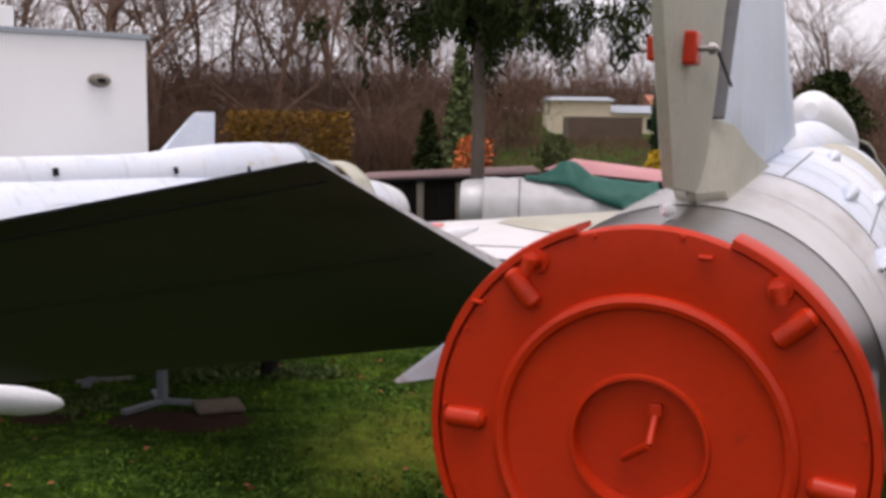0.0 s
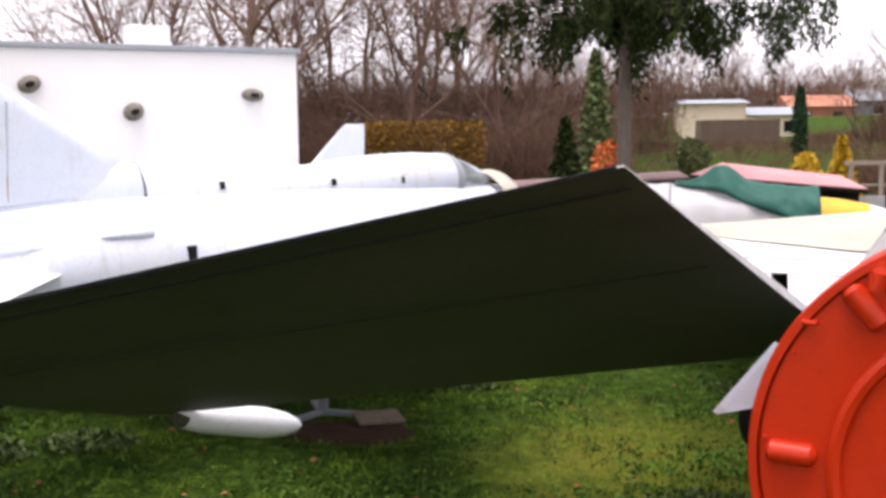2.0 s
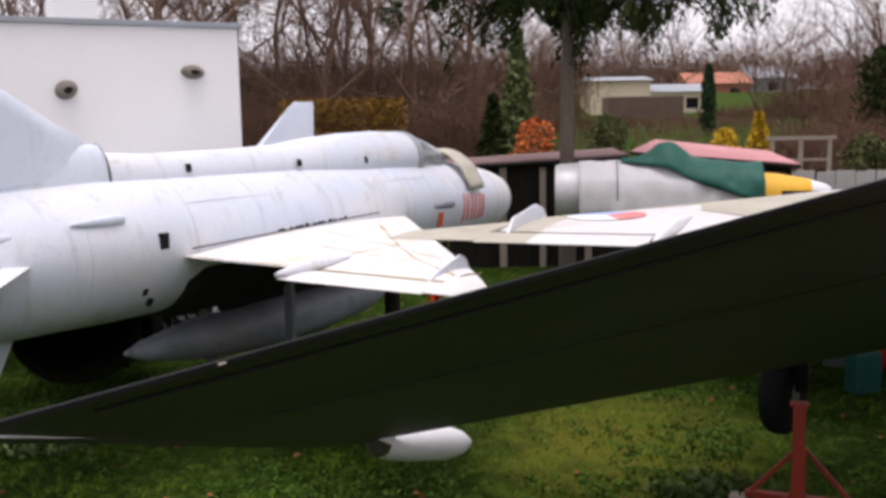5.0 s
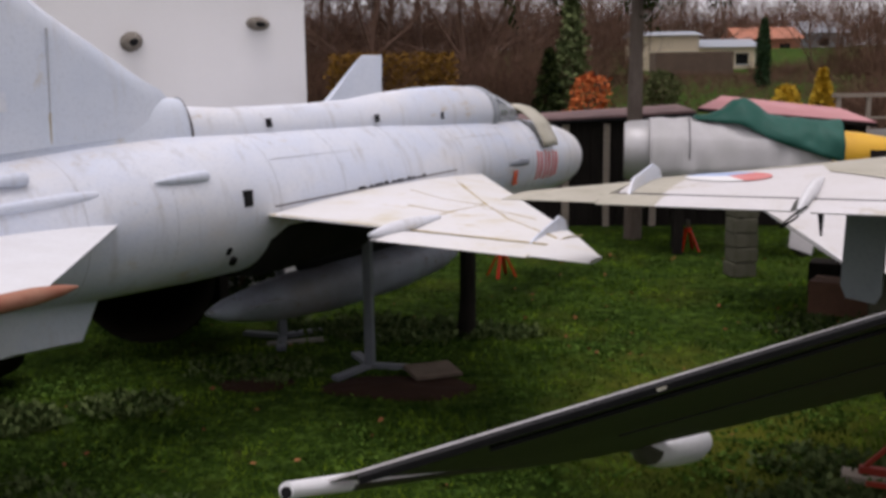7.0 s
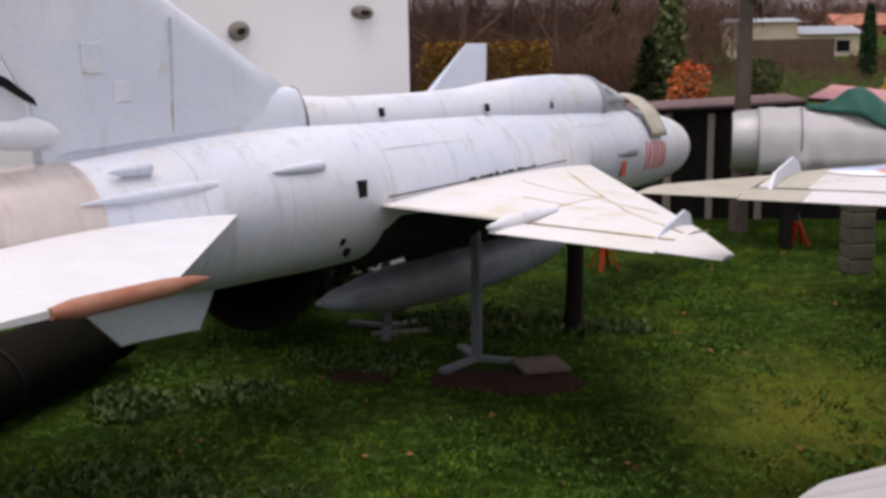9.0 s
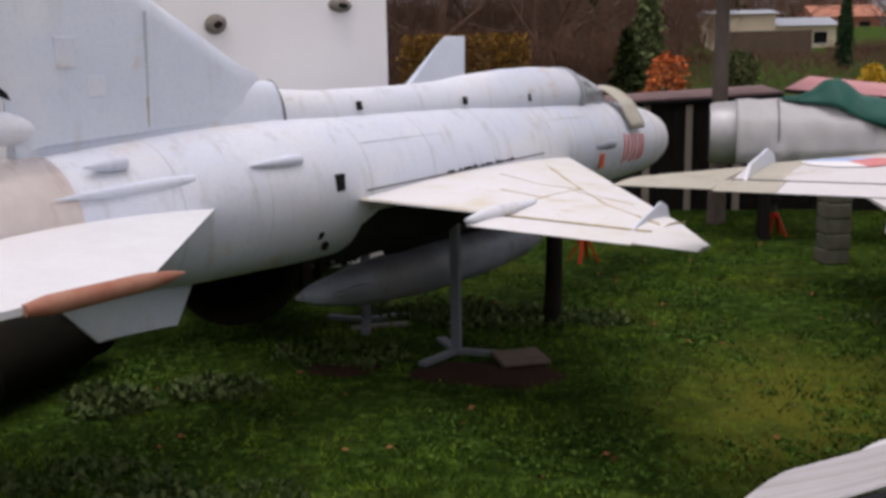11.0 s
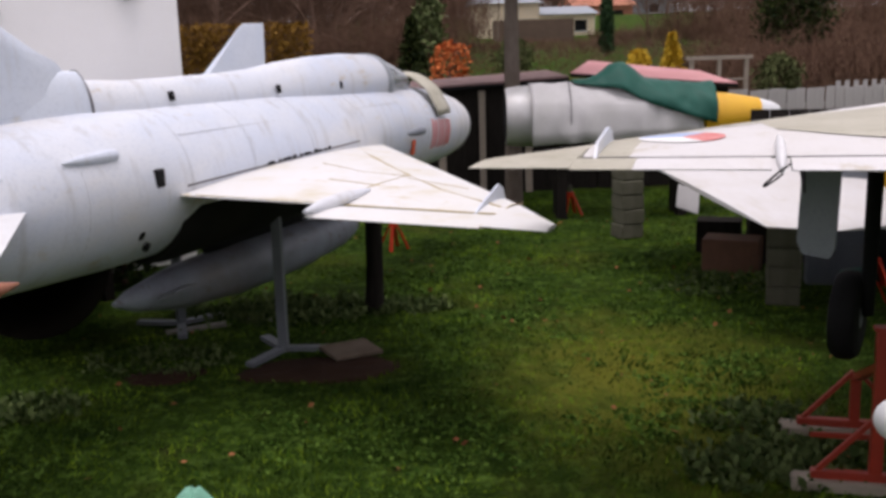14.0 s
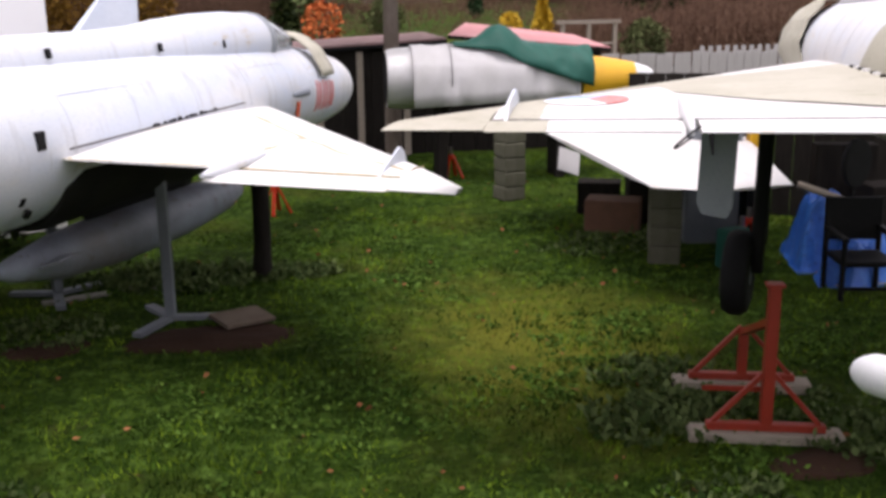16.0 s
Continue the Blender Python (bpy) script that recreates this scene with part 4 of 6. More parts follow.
        # main wheel leg
        part("leg", tubed(side(1.47, 5.0, 2.28), side(1.45, 5.27, 1.05), 0.055, 0.05), BLACK, jet, smooth=True)
        wheel = part("wheel", lathe_y([(-0.09, 0.14), (-0.10, 0.22), (-0.085, 0.285), (-0.04, 0.315), (0.04, 0.315), (0.085, 0.285), (0.10, 0.22), (0.09, 0.14)], 40), RUBBER, jet, "black rubber main wheel", smooth=True)
        wheel.matrix_local = pose(sx * 1.57, 5.28, 1.03, 0, 0, 90 + sx * 14)
        part("rim", lathe_y([(-0.095, 0.04), (-0.085, 0.13), (0.085, 0.13), (0.095, 0.04)], 28), GREYSTEEL, wheel, smooth=True)
        part("wheel_door", plate([side(1.72, 4.50, 2.26), side(1.95, 4.42, 2.26), side(1.965, 4.42, 1.72), side(1.93, 4.43, 1.64), side(1.77, 4.49, 1.60), side(1.735, 4.50, 1.66)], 0.014, (0.3, 0.95, 0)), GREYPAINT, jet, "grey undercarriage door hanging open")
    return jet


jet_b()


def cockpit_cover():
    """Canvas laid over the cockpit, its rear hem hanging in folds down the flanks."""
    bm = bmesh.new()
    prev = None
    for j in range(19):
        f = j / 18
        y = 8.85 + 2.0 * f
        row = []
        for i in range(33):
            a = radians(-25 + 230 * i / 32)
            fold = 0.016 * math.sin(i * 1.9 + 2 * f) * (1 - f) + 0.03 * noise.noise((f * 4, a * 3, 1))
            up = 1.0 + 0.22 * max(0.0, math.sin(a)) ** 4 * (1 - 0.75 * f)
            row.append(bm.verts.new((math.cos(a) * (0.635 - 0.12 * f + fold), y + 0.12 * math.sin(a * 3), BZ - 0.03 * f + math.sin(a) * (0.635 - 0.11 * f + fold) * up)))
        if prev:
            for i in range(32):
                bm.faces.new((prev[i], prev[i + 1], row[i + 1], row[i]))
        prev = row
    ob = tagged(part("cockpit_cover", bm, CANVAS, smooth=True), "mouldy beige canvas cover over the cockpit", "cover")
    ob.modifiers.new("thick", "SOLIDIFY").thickness = 0.012
    ob.matrix_world = JET_B


cockpit_cover()


def exhaust_cover():
    cover = thing("exhaust_cover", JET_B @ pose(-0.02, 0.0, BZ), "round orange-red metal cover closing the jet exhaust", "cover")
    R = 0.479
    part("disc", lathe_y([(0.06, R - 0.012), (0.0, R - 0.008), (-0.012, R - 0.016), (-0.014, 0.33), (-0.012, 0.322), (-0.012, 0.145), (0.012, 0.138), (0.016, 0.02)], 96), RED, cover, smooth=True)
    part("ring", lathe_y([(-0.010, 0.334), (-0.026, 0.330), (-0.032, 0.318), (-0.028, 0.305), (-0.010, 0.298)], 96, (0, 0, -0.010), caps=False), RED, cover, smooth=True)
    part("hub_ring", lathe_y([(-0.010, 0.156), (-0.020, 0.152), (-0.020, 0.144), (0.0, 0.139)], 72, (0, 0, -0.006), caps=False), RED, cover, smooth=True)
    for a0, a1 in ((108, 222), (-118, 68)):
        bm = bmesh.new()
        prev = None
        steps = max(6, int(abs(a1 - a0) / 4))
        for k in range(steps + 1):
            a = radians(a0 + (a1 - a0) * k / steps)
            ring = [bm.verts.new((math.cos(a) * r, y, math.sin(a) * r)) for r, y in ((R - 0.010, -0.020), (R + 0.006, -0.020), (R + 0.010, -0.012), (R + 0.010, 0.11), (R - 0.002, 0.11), (R - 0.010, -0.008))]
            if prev:
                for i in range(6):
                    bm.faces.new((prev[i], prev[(i + 1) % 6], ring[(i + 1) % 6], ring[i]))
            else:
                bm.faces.new(ring)
            prev = ring
        bm.faces.new(prev[::-1])
        bmesh.ops.recalc_face_normals(bm, faces=bm.faces)
        part("rim_band", bm, RED, cover, "orange-red rim gripping the tail pipe", smooth=True)
    for a in (130, 42, 179, -7, -60, 240):
        c, s = math.cos(radians(a)), math.sin(radians(a))
        d0 = 0.015 if s > 0.3 else 0.0
        p, q = Vector((c * (0.36 + d0), -0.02, s * (0.36 + d0))), Vector((c * (0.44 + d0), -0.02, s * (0.44 + d0)))
        bm = bmesh.new()
        for f0, f1, w0, w1 in ((-0.12, 0.0, 0.012, 0.022), (0.0, 1.0, 0.024, 0.024), (1.0, 1.12, 0.022, 0.012)):
            tube(bm, p.lerp(q, f0), p.lerp(q, f1), w0, w1, 16)
        part("stiffener", bm, RED, cover, smooth=True)
    for a, bend in ((122, 1), (52, -1)):
        c, s = math.cos(radians(a)), math.sin(radians(a))
        base = Vector((c * 0.448, -0.01, s * 0.448))
        bm = bmesh.new()
        tube(bm, base, base + Vector((0, -0.012, 0)), 0.030, 0.026, 16)
        tube(bm, base + Vector((0, -0.012, 0)), base + Vector((0.0, -0.06, 0.01)), 0.016, 0.016, 14)
        tube(bm, base + Vector((0, -0.055, 0.012)), base + Vector((-0.008 * bend, -0.058, -0.022)), 0.017, 0.014, 14)
        part("latch_pin", bm, RED, cover, "worn red latch pin", smooth=True)
    bm = bmesh.new()
    tube(bm, (-0.035, 0.0, -0.045), (0.03, -0.045, 0.005), 0.009, seg=12)
    tube(bm, (0.03, -0.045, 0.005), (0.032, 0.0, 0.055), 0.009, seg=12)
    part("handle", bm, RED, cover, "scuffed pull handle", smooth=True)
    part("handle_plate", boxed(-0.014, -0.004, -0.014, 0.014, 0.016, 0.014, 0.003, pose(0.032, 0.0, 0.07)), RED, cover)
    for a in range(8, 368, 24):
        c, s = math.cos(radians(a)), math.sin(radians(a))
        part("rivet", tubed((c * 0.455, -0.012, s * 0.455), (c * 0.455, -0.018, s * 0.455), 0.006, 0.004, 8), RED, cover)
    for x, z in ((-0.37, 0.28), (0.13, 0.41)):
        part("hook", tubed((x - 0.015, -0.02, z), (x + 0.015, -0.03, z), 0.006, seg=8), RED, cover)
    return cover


exhaust_cover()


def rudder_lock():
    lock = thing("rudder_lock", JET_B @ pose(0, 0.1, 3.23), "red wooden rudder clamp with a bolt and wire loop", "clamp")
    for x, w in ((-0.036, 0.012), (0.042, 0.016)):
        part("block", boxed(x - w, -0.035, -w * 2.2, x + w, 0.035, w * 2.2, 0.006), RED, lock)
    part("bolt", tubed((-0.065, 0.0, 0.0), (0.10, 0.0, 0.0), 0.007), STEEL, lock)
    part("knob", tubed((0.08, 0.0, 0.0), (0.095, 0.0, 0.0), 0.014), STEEL, lock)
    part("cord", tubed((0.095, 0.0, 0.0), (0.075, 0.42, -0.06), 0.004), BLACK, lock)
    bm = bmesh.new()
    for k in range(24):
        a, b = k * math.tau / 24, (k + 1) * math.tau / 24
        pt = lambda t: Vector((-0.108 + 0.020 * math.cos(t), -0.02, -0.01 + 0.036 * math.sin(t)))
        tube(bm, pt(a), pt(b), 0.003, seg=6, cap=False)
    part("wire_loop", bm, BLACK, lock, "thin black wire loop")
    part("loop_stem", tubed((-0.088, -0.02, -0.01), (-0.06, 0.0, 0.0), 0.003, seg=6), BLACK, lock)


rudder_lock()


# ---- props on the lawn ----
def floor_z(x, y):
    return ground_z(x, y)


def jack_stand():
    j = thing("jack_stand", pose(0.97, 6.93, 0.05, 0, 0, -20), "tall red steel jack stand on wooden boards", "jack stand")
    for y in (0.0, 0.95):
        part("board", boxed(-0.52, y - 0.09, -0.06, 0.52, y + 0.09, 0.03, 0.01), BOARD, j, "grey weathered board")
        part("foot_beam", boxed(-0.40, y - 0.035, 0.03, 0.40, y + 0.035, 0.085, 0.006), JACK_RED, j)
        for sx in (-1, 1):
            part("brace", barred((sx * 0.36, y, 0.08), (sx * 0.02, y, 0.46), 0.04, 0.03), JACK_RED, j)
    part("post", boxed(-0.04, -0.04, 0.08, 0.04, 0.04, 1.06, 0.006), JACK_RED, j)
    part("rear_post", boxed(-0.035, 0.91, 0.08, 0.035, 0.98, 0.45, 0.006), JACK_RED, j)
    part("rear_strut", barred((0.0, 0.945, 0.42), (0.0, 0.04, 0.80), 0.06, 0.05), JACK_RED, j)
    part("saddle", boxed(-0.06, -0.05, 1.06, 0.06, 0.05, 1.085, 0.006), JACK_RED, j)
    part("side_strut", barred((0.0, 0.03, 0.32), (-0.33, 0.6, 0.09), 0.045, 0.035), JACK_RED, j)
    return j


jack_stand()


def steel_stand(m, top, label):
    s = thing("support_stand", m, label, "stand", "steel stands under the jet")
    part("post", boxed(-0.045, -0.045, 0.05, 0.045, 0.045, top, 0.006), GREYSTEEL, s)
    part("head_plate", boxed(-0.14, -0.1, top, 0.14, 0.1, top + 0.025, 0.005), GREYSTEEL, s)
    for a in (10, 130, 250):
        c, d = math.cos(radians(a)), math.sin(radians(a))
        part("foot", barred((c * 0.03, d * 0.03, 0.045), (c * 0.52, d * 0.52, 0.03), 0.10, 0.045), GREYSTEEL, s)
    return s


steel_stand(pose(-3.08, 10.75, 0.0, 0, 0, -15), 1.78, "grey welded steel stand with three splayed feet")
steel_stand(pose(-4.25, 11.9, 0.0, 0, 0, 30), 1.30, "grey steel stand on the far side of the jet")
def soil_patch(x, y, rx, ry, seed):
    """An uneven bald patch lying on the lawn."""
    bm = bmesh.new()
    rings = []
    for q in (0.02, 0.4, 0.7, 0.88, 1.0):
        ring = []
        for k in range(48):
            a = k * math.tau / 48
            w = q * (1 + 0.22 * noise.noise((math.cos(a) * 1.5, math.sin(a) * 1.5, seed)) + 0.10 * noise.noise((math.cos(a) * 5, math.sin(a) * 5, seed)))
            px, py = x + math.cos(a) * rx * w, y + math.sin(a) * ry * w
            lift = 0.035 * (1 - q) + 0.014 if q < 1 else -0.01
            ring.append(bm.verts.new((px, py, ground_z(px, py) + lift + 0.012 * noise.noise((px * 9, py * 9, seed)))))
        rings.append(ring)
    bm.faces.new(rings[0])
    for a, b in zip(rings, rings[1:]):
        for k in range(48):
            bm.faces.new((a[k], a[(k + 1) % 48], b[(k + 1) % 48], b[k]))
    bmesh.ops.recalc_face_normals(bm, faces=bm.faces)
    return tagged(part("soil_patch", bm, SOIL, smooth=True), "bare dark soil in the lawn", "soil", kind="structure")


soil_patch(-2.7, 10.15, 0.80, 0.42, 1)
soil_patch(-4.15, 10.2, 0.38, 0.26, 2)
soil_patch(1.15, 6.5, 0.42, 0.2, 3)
slab = tagged(part("paving_slab", boxed(-0.25, -0.21, 0.03, 0.25, 0.21, 0.075, 0.012), SLABSTONE), "loose grey-brown concrete slab on the soil", "slab")
slab.matrix_world = pose(-2.42, 10.55, 0.0, 2, 1, 24)
bm = bmesh.new()
prev = None
for j in range(15):
    z = 1.72 * j / 14
    ring = [bm.verts.new(((0.105 - 0.012 * z + 0.02 * noise.noise((math.cos(k * math.tau / 14) * 1.3, z * 1.6, math.sin(k * math.tau / 14) * 1.3)) + 0.05 * max(0.0, 0.2 - z)) * math.cos(k * math.tau / 14) + 0.03 * math.sin(z * 2.1), (0.105 - 0.012 * z) * math.sin(k * math.tau / 14), z)) for k in range(14)]
    if prev:
        for k in range(14):
            bm.faces.new((prev[k], prev[(k + 1) % 14], ring[(k + 1) % 14], ring[k]))
    else:
        bm.faces.new(ring[::-1])
    prev = ring
bm.faces.new(prev)
post = tagged(part("wooden_post", bm, DARKWOOD, smooth=True), "dark rough timber prop beneath the wing", "post")
post.matrix_world = pose(-2.13, 12.1, 0.0, 0, 0, 15)


def block_stack(m, count, label):
    st = thing("block_stack", m, label, "block stack", "concrete block stacks")
    for k in range(count):
        o = part("concrete_block", boxed(-0.18, -0.18, 0.0, 0.18, 0.18, 0.212, 0.018), BLOCKS, st)
        o.matrix_local = pose(random.uniform(-0.012, 0.012), random.uniform(-0.012, 0.012), 0.22 * k, 0, 0, random.uniform(-3, 3))
    return st


block_stack(pose(1.80, 15.55, 0.0, 0, 0, 12), 5, "stack of weathered concrete blocks under a wing")
block_stack(pose(2.42, 11.55, 0.0, 0, 0, -22), 5, "stack of concrete blocks holding up a white wing")


def axle_stand(m, label):
    s = thing("axle_stand", m, label, "axle stand", "small red axle stands")
    for a in (45, 135, 225, 315):
        c, d = math.cos(radians(a)), math.sin(radians(a))
        part("leg", barred((c * 0.22, d * 0.22, 0.0), (c * 0.05, d * 0.05, 0.36), 0.05, 0.02), RED, s)
    part("collar", tubed((0, 0, 0.33), (0, 0, 0.40), 0.07, 0.06), RED, s)
    part("ratchet_post", tubed((0, 0, 0.40), (0, 0, 0.52), 0.03), STEEL, s)


axle_stand(pose(1.40, 17.6, 0.0, 0, 0, 10), "small orange-red axle stand on the grass")
axle_stand(pose(-1.72, 15.5, 0.0, 0, 0, 30), "small orange-red axle stand near the timber prop")

for x, y, a, w in ((-4.05, 11.75, 20, 0.34), (-3.35, 11.95, -12, 0.26)):
    o = tagged(part("scrap_board", boxed(-w, -0.06, 0.0, w, 0.06, 0.035, 0.006), CONCRETE), "pale scrap board lying in the weeds", "board", "scrap boards under the jet")
    o.matrix_world = pose(x, y, ground_z(x, y) + 0.005, 0, 0, a)

# loose wing panel on the block stacks
spare = thing("spare_wing", pose(0, 0, 0), "white delta wing panel lying across concrete block stacks", "wing")
part("skin", panel((1.05, 14.6, 1.47), (1.30, 12.6, 1.42), (1.50, 9.95, 1.20), (4.3, 13.6, 1.35), 0.10, 0.05), [WING_WHITE, GREYPAINT], spare, smooth=True)
part("outer_panel", panel((1.503, 9.948, 1.20), (2.1, 9.75, 1.17), (2.95, 9.85, 1.17), (4.3, 13.59, 1.35), 0.05, 0.03), [WING_WHITE, GREYPAINT], spare, smooth=True)
o = tagged(part("sheet_metal_panel", boxed(-0.18, -0.01, 0, 0.18, 0.01, 0.35, 0.004), TARPGREY), "small pale metal panel leaning under the wing", "panel")
o.matrix_world = pose(2.35, 14.5, 0.55, -25, 20, 10)
o = tagged(part("fruit_crate", boxed(-0.35, -0.22, 0, 0.35, 0.22, 0.42, 0.01), BRICKBOX), "brown box standing on the grass under the wing", "box")
o.matrix_world = pose(2.5, 13.2, 0.0, 0, 0, -30)
o = tagged(part("jerry_can", boxed(-0.17, -0.10, 0, 0.17, 0.10, 0.45, 0.03), TARPGREEN), "dark green canister in the shade", "canister")
o.matrix_world = pose(3.05, 11.1, 0.0, 0, 0, 15)


def draped(name, w, d, h, material, seed, n=26):
    """A cloth heaped over something: high in the middle, folded, hanging to the ground at the rim."""
    bm = bmesh.new()
    grid = []
    for j in range(n + 1):
        row = []
        for i in range(n + 1):
            u, v = i / n * 2 - 1, j / n * 2 - 1
            r = max(abs(u), abs(v))
            z = h * (1 - step01(0.45, 1.0, r)) + h * (0.28 * noise.noise((u * 2.4 + seed, v * 2.4, 0)) + 0.16 * (abs(noise.noise((u * 5, v * 5, seed))) - 0.2)) * (1 - 0.6 * step01(0.7, 1.0, r))
            k = 1 + 0.06 * noise.noise((u * 5, v * 5, seed + 9))
            row.append(bm.verts.new((u * w * k, v * d * k, max(0.01, z))))
        grid.append(row)
    for j in range(n):
        for i in range(n):
            bm.faces.new((grid[j][i], grid[j][i + 1], grid[j + 1][i + 1], grid[j + 1][i]))
    return part(name, bm, material, smooth=True)


for w, d, h, seed, x, y, a, lb in ((0.34, 0.5, 0.74, 3, 4.06, 10.95, -20, "crumpled blue tarpaulin over stored goods"), (0.42, 0.22, 0.44, 8, 4.05, 10.15, 12, "low crumpled heap of blue tarpaulin behind a chair"), (0.16, 0.20, 0.30, 15, 3.72, 10.2, -25, "small crumple of blue tarpaulin on the grass")):
    o = tagged(draped("blue_tarpaulin", w, d, h, TARPBLUE, seed, 34), lb, "tarpaulin")
    o.matrix_world = pose(x, y, 0.0, 0, 0, a)
    part("rope", tubed((-w * 0.9, -d * 0.5, 0.03), (w * 0.7, -d * 1.1, 0.03), 0.008, seg=6), BOARD, o, "loose tie rope")
pole = tagged(part("wooden_pole", tubed((3.62, 10.8, 0.97), (4.25, 10.4, 0.74), 0.04), BOARD), "pale wooden pole lying on the blue tarpaulin", "pole")


def garden_chair():
    c = thing("garden_chair", pose(3.72, 9.75, 0.02, 0, 0, -15), "black metal garden chair beside the blue tarpaulin", "chair")
    for x in (-0.27, 0.27):
        part("front_leg", tubed((x, -0.25, 0), (x, -0.25, 0.62), 0.028), BLACK, c)
        part("back_leg", tubed((x, 0.25, 0), (x, 0.30, 0.95), 0.028), BLACK, c)
        part("armrest", barred((x, -0.28, 0.62), (x, 0.28, 0.64), 0.065, 0.04), BLACK, c)
    part("seat", boxed(-0.27, -0.26, 0.34, 0.27, 0.26, 0.40, 0.015), BLACK, c)
    part("front_rail", boxed(-0.26, -0.26, 0.10, 0.26, -0.24, 0.14, 0.005), BLACK, c)
    part("backrest", boxed(-0.27, 0.27, 0.50, 0.27, 0.31, 0.95, 0.015), BLACK, c)
    return c


garden_chair()


def office_chair_back():
    c = thing("folded_chair", pose(4.15, 10.55, 0.0, 0, 0, 10), "dark grey chair with an oval back among stored goods", "chair")
    part("backrest", plate([(math.cos(radians(a)) * 0.20, 0, 1.22 + math.sin(radians(a)) * 0.27) for a in range(0, 360, 18)], 0.03, (0, 1, 0), 0.012), BLACK, c)
    part("stem", tubed((0, 0.04, 0.45), (0, 0.02, 1.0), 0.025), BLACK, c)
    part("seat", boxed(-0.23, -0.2, 0.42, 0.23, 0.2, 0.50, 0.03), BLACK, c)
    part("base", tubed((0, 0, 0), (0, 0, 0.42), 0.10, 0.03), BLACK, c)


office_chair_back()
# the cabinet under the fuselage is added as dark background
for x, y, z, w, h, mat_, nm, lb in ((3.35, 12.2, 0.0, 0.32, 1.55, GREYSTEEL, "storage_locker", "grey metal locker behind the wing"), (3.95, 12.4, 0.0, 0.28, 1.75, BLACK, "storage_cabinet", "dark cabinet under the wing"), (3.85, 12.0, 0.95, 0.14, 0.55, YELLOW, "yellow_casing", "yellow painted machine casing"), (4.6, 11.4, 0.0, 0.35, 1.3, DARKWOOD, "storage_cabinet", "dark wooden cabinet added as dark background under the fuselage")):
    if nm == "yellow_casing":
        o = tagged(part("machine_stand", boxed(-w, -0.12, 0, w, 0.12, 0.95, 0.01), BLACK), "dark stand under a yellow machine casing", "stand")
        o.matrix_world = pose(x, y, 0, 0, 0, -18)
    o = tagged(part(nm, boxed(-w, -0.12, 0, w, 0.12, h, 0.015), mat_), lb, nm.split("_")[1])
    o.matrix_world = pose(x, y, z, 0, 0, -18)
for x, y, a in ((3.3, 11.35, 25), (3.62, 11.75, -15)):
    axle_stand(pose(x, y, 0.0, 0, 0, a), "small red axle stand in the shade under the wing")
o = tagged(part("wooden_pallet", boxed(-0.45, -0.3, 0, 0.45, 0.3, 0.14, 0.01), BOARD), "low weathered wooden pallet on the grass", "pallet")
o.matrix_world = pose(4.35, 8.95, 0.0, 0, 0, -20)
o = tagged(draped("cloth_heap", 0.16, 0.14, 0.16, surface("rust_orange_cloth", (0.5, 0.17, 0.07), (0.6, 0.32, 0.2), 6.0, 0.8), 5, 14), "small orange cloth heap on the pallet", "cloth")
o.matrix_world = pose(4.2, 8.9, 0.14)

# board backing added to make the background behind the goods dark
dark_backing = thing("dark_backing", pose(3.1, 14.2, 0, 0, 0, -24), "dark timber backing added behind the stored goods", "shed")
for k in range(22):
    part("wall_board", boxed(k * 0.25, 0.0, 0, k * 0.25 + 0.243, 0.03, 1.95, 0.003), DARKWOOD, dark_backing)
# dark boxes added to deepen the darkness below wing and fuselage
for k, (x, y, w, h) in enumerate(((2.75, 14.3, 0.3, 0.45), (3.2, 13.5, 0.35, 0.6), (4.9, 10.9, 0.35, 0.9), (5.2, 10.2, 0.3, 0.6))):
    o = tagged(part("dark_filler_box", boxed(-w, -0.2, 0, w, 0.2, h, 0.012), DARKWOOD), "dark wooden box added to extend the dark area under the wing", "crate", "dark crates")
    o.matrix_world = pose(x, y, 0, 0, 0, -24 + 9 * k)

# open-ended fuselage section beyond the pale jet
sec = thing("fuselage_section", pose(-5.45, 10.95, 0.92, 0, 0, 18), "open-ended grey fuselage section lying on chocks", "fuselage section")
part("shell", loft([(0.03, 0.703, 0.703, 0), (3.0, 0.75, 0.75, 0), (5.0, 0.6, 0.6, 0), (5.02, 0.5, 0.5, 0)], 48, (False, True)), TANKGREY, sec, smooth=True)
part("bore", loft([(-0.004, 0.702, 0.702, 0), (-0.006, 0.69, 0.69, 0), (0.035, 0.66, 0.66, 0), (2.5, 0.62, 0.62, 0)], 40, (False, True)), NEARBLACK, sec, "black open mouth", smooth=True)
for y in (1.6, 3.5):
    part("chock", boxed(-0.5, y - 0.1, -0.92, 0.5, y + 0.1, -0.66, 0.01), DARKWOOD, sec)
hull = thing("hull_section", pose(-7.34, 8.05, 0.34, 0, 0, -12), "near-black hull section lying on the grass below the tail", "hull section")
part("shell", loft([(-1.6, 0.50, 0.36, -0.02), (0.0, 0.50, 0.36, -0.01), (1.9, 0.40, 0.33, 0.0), (2.32, 0.33, 0.28, 0.0)], 40, (True, True)), NEARBLACK, hull, smooth=True)
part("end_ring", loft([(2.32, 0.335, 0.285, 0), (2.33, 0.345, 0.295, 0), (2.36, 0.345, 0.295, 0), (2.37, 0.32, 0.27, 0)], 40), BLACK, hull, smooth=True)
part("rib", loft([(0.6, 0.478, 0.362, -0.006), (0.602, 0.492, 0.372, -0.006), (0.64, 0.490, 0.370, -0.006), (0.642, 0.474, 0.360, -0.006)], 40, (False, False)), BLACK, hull)
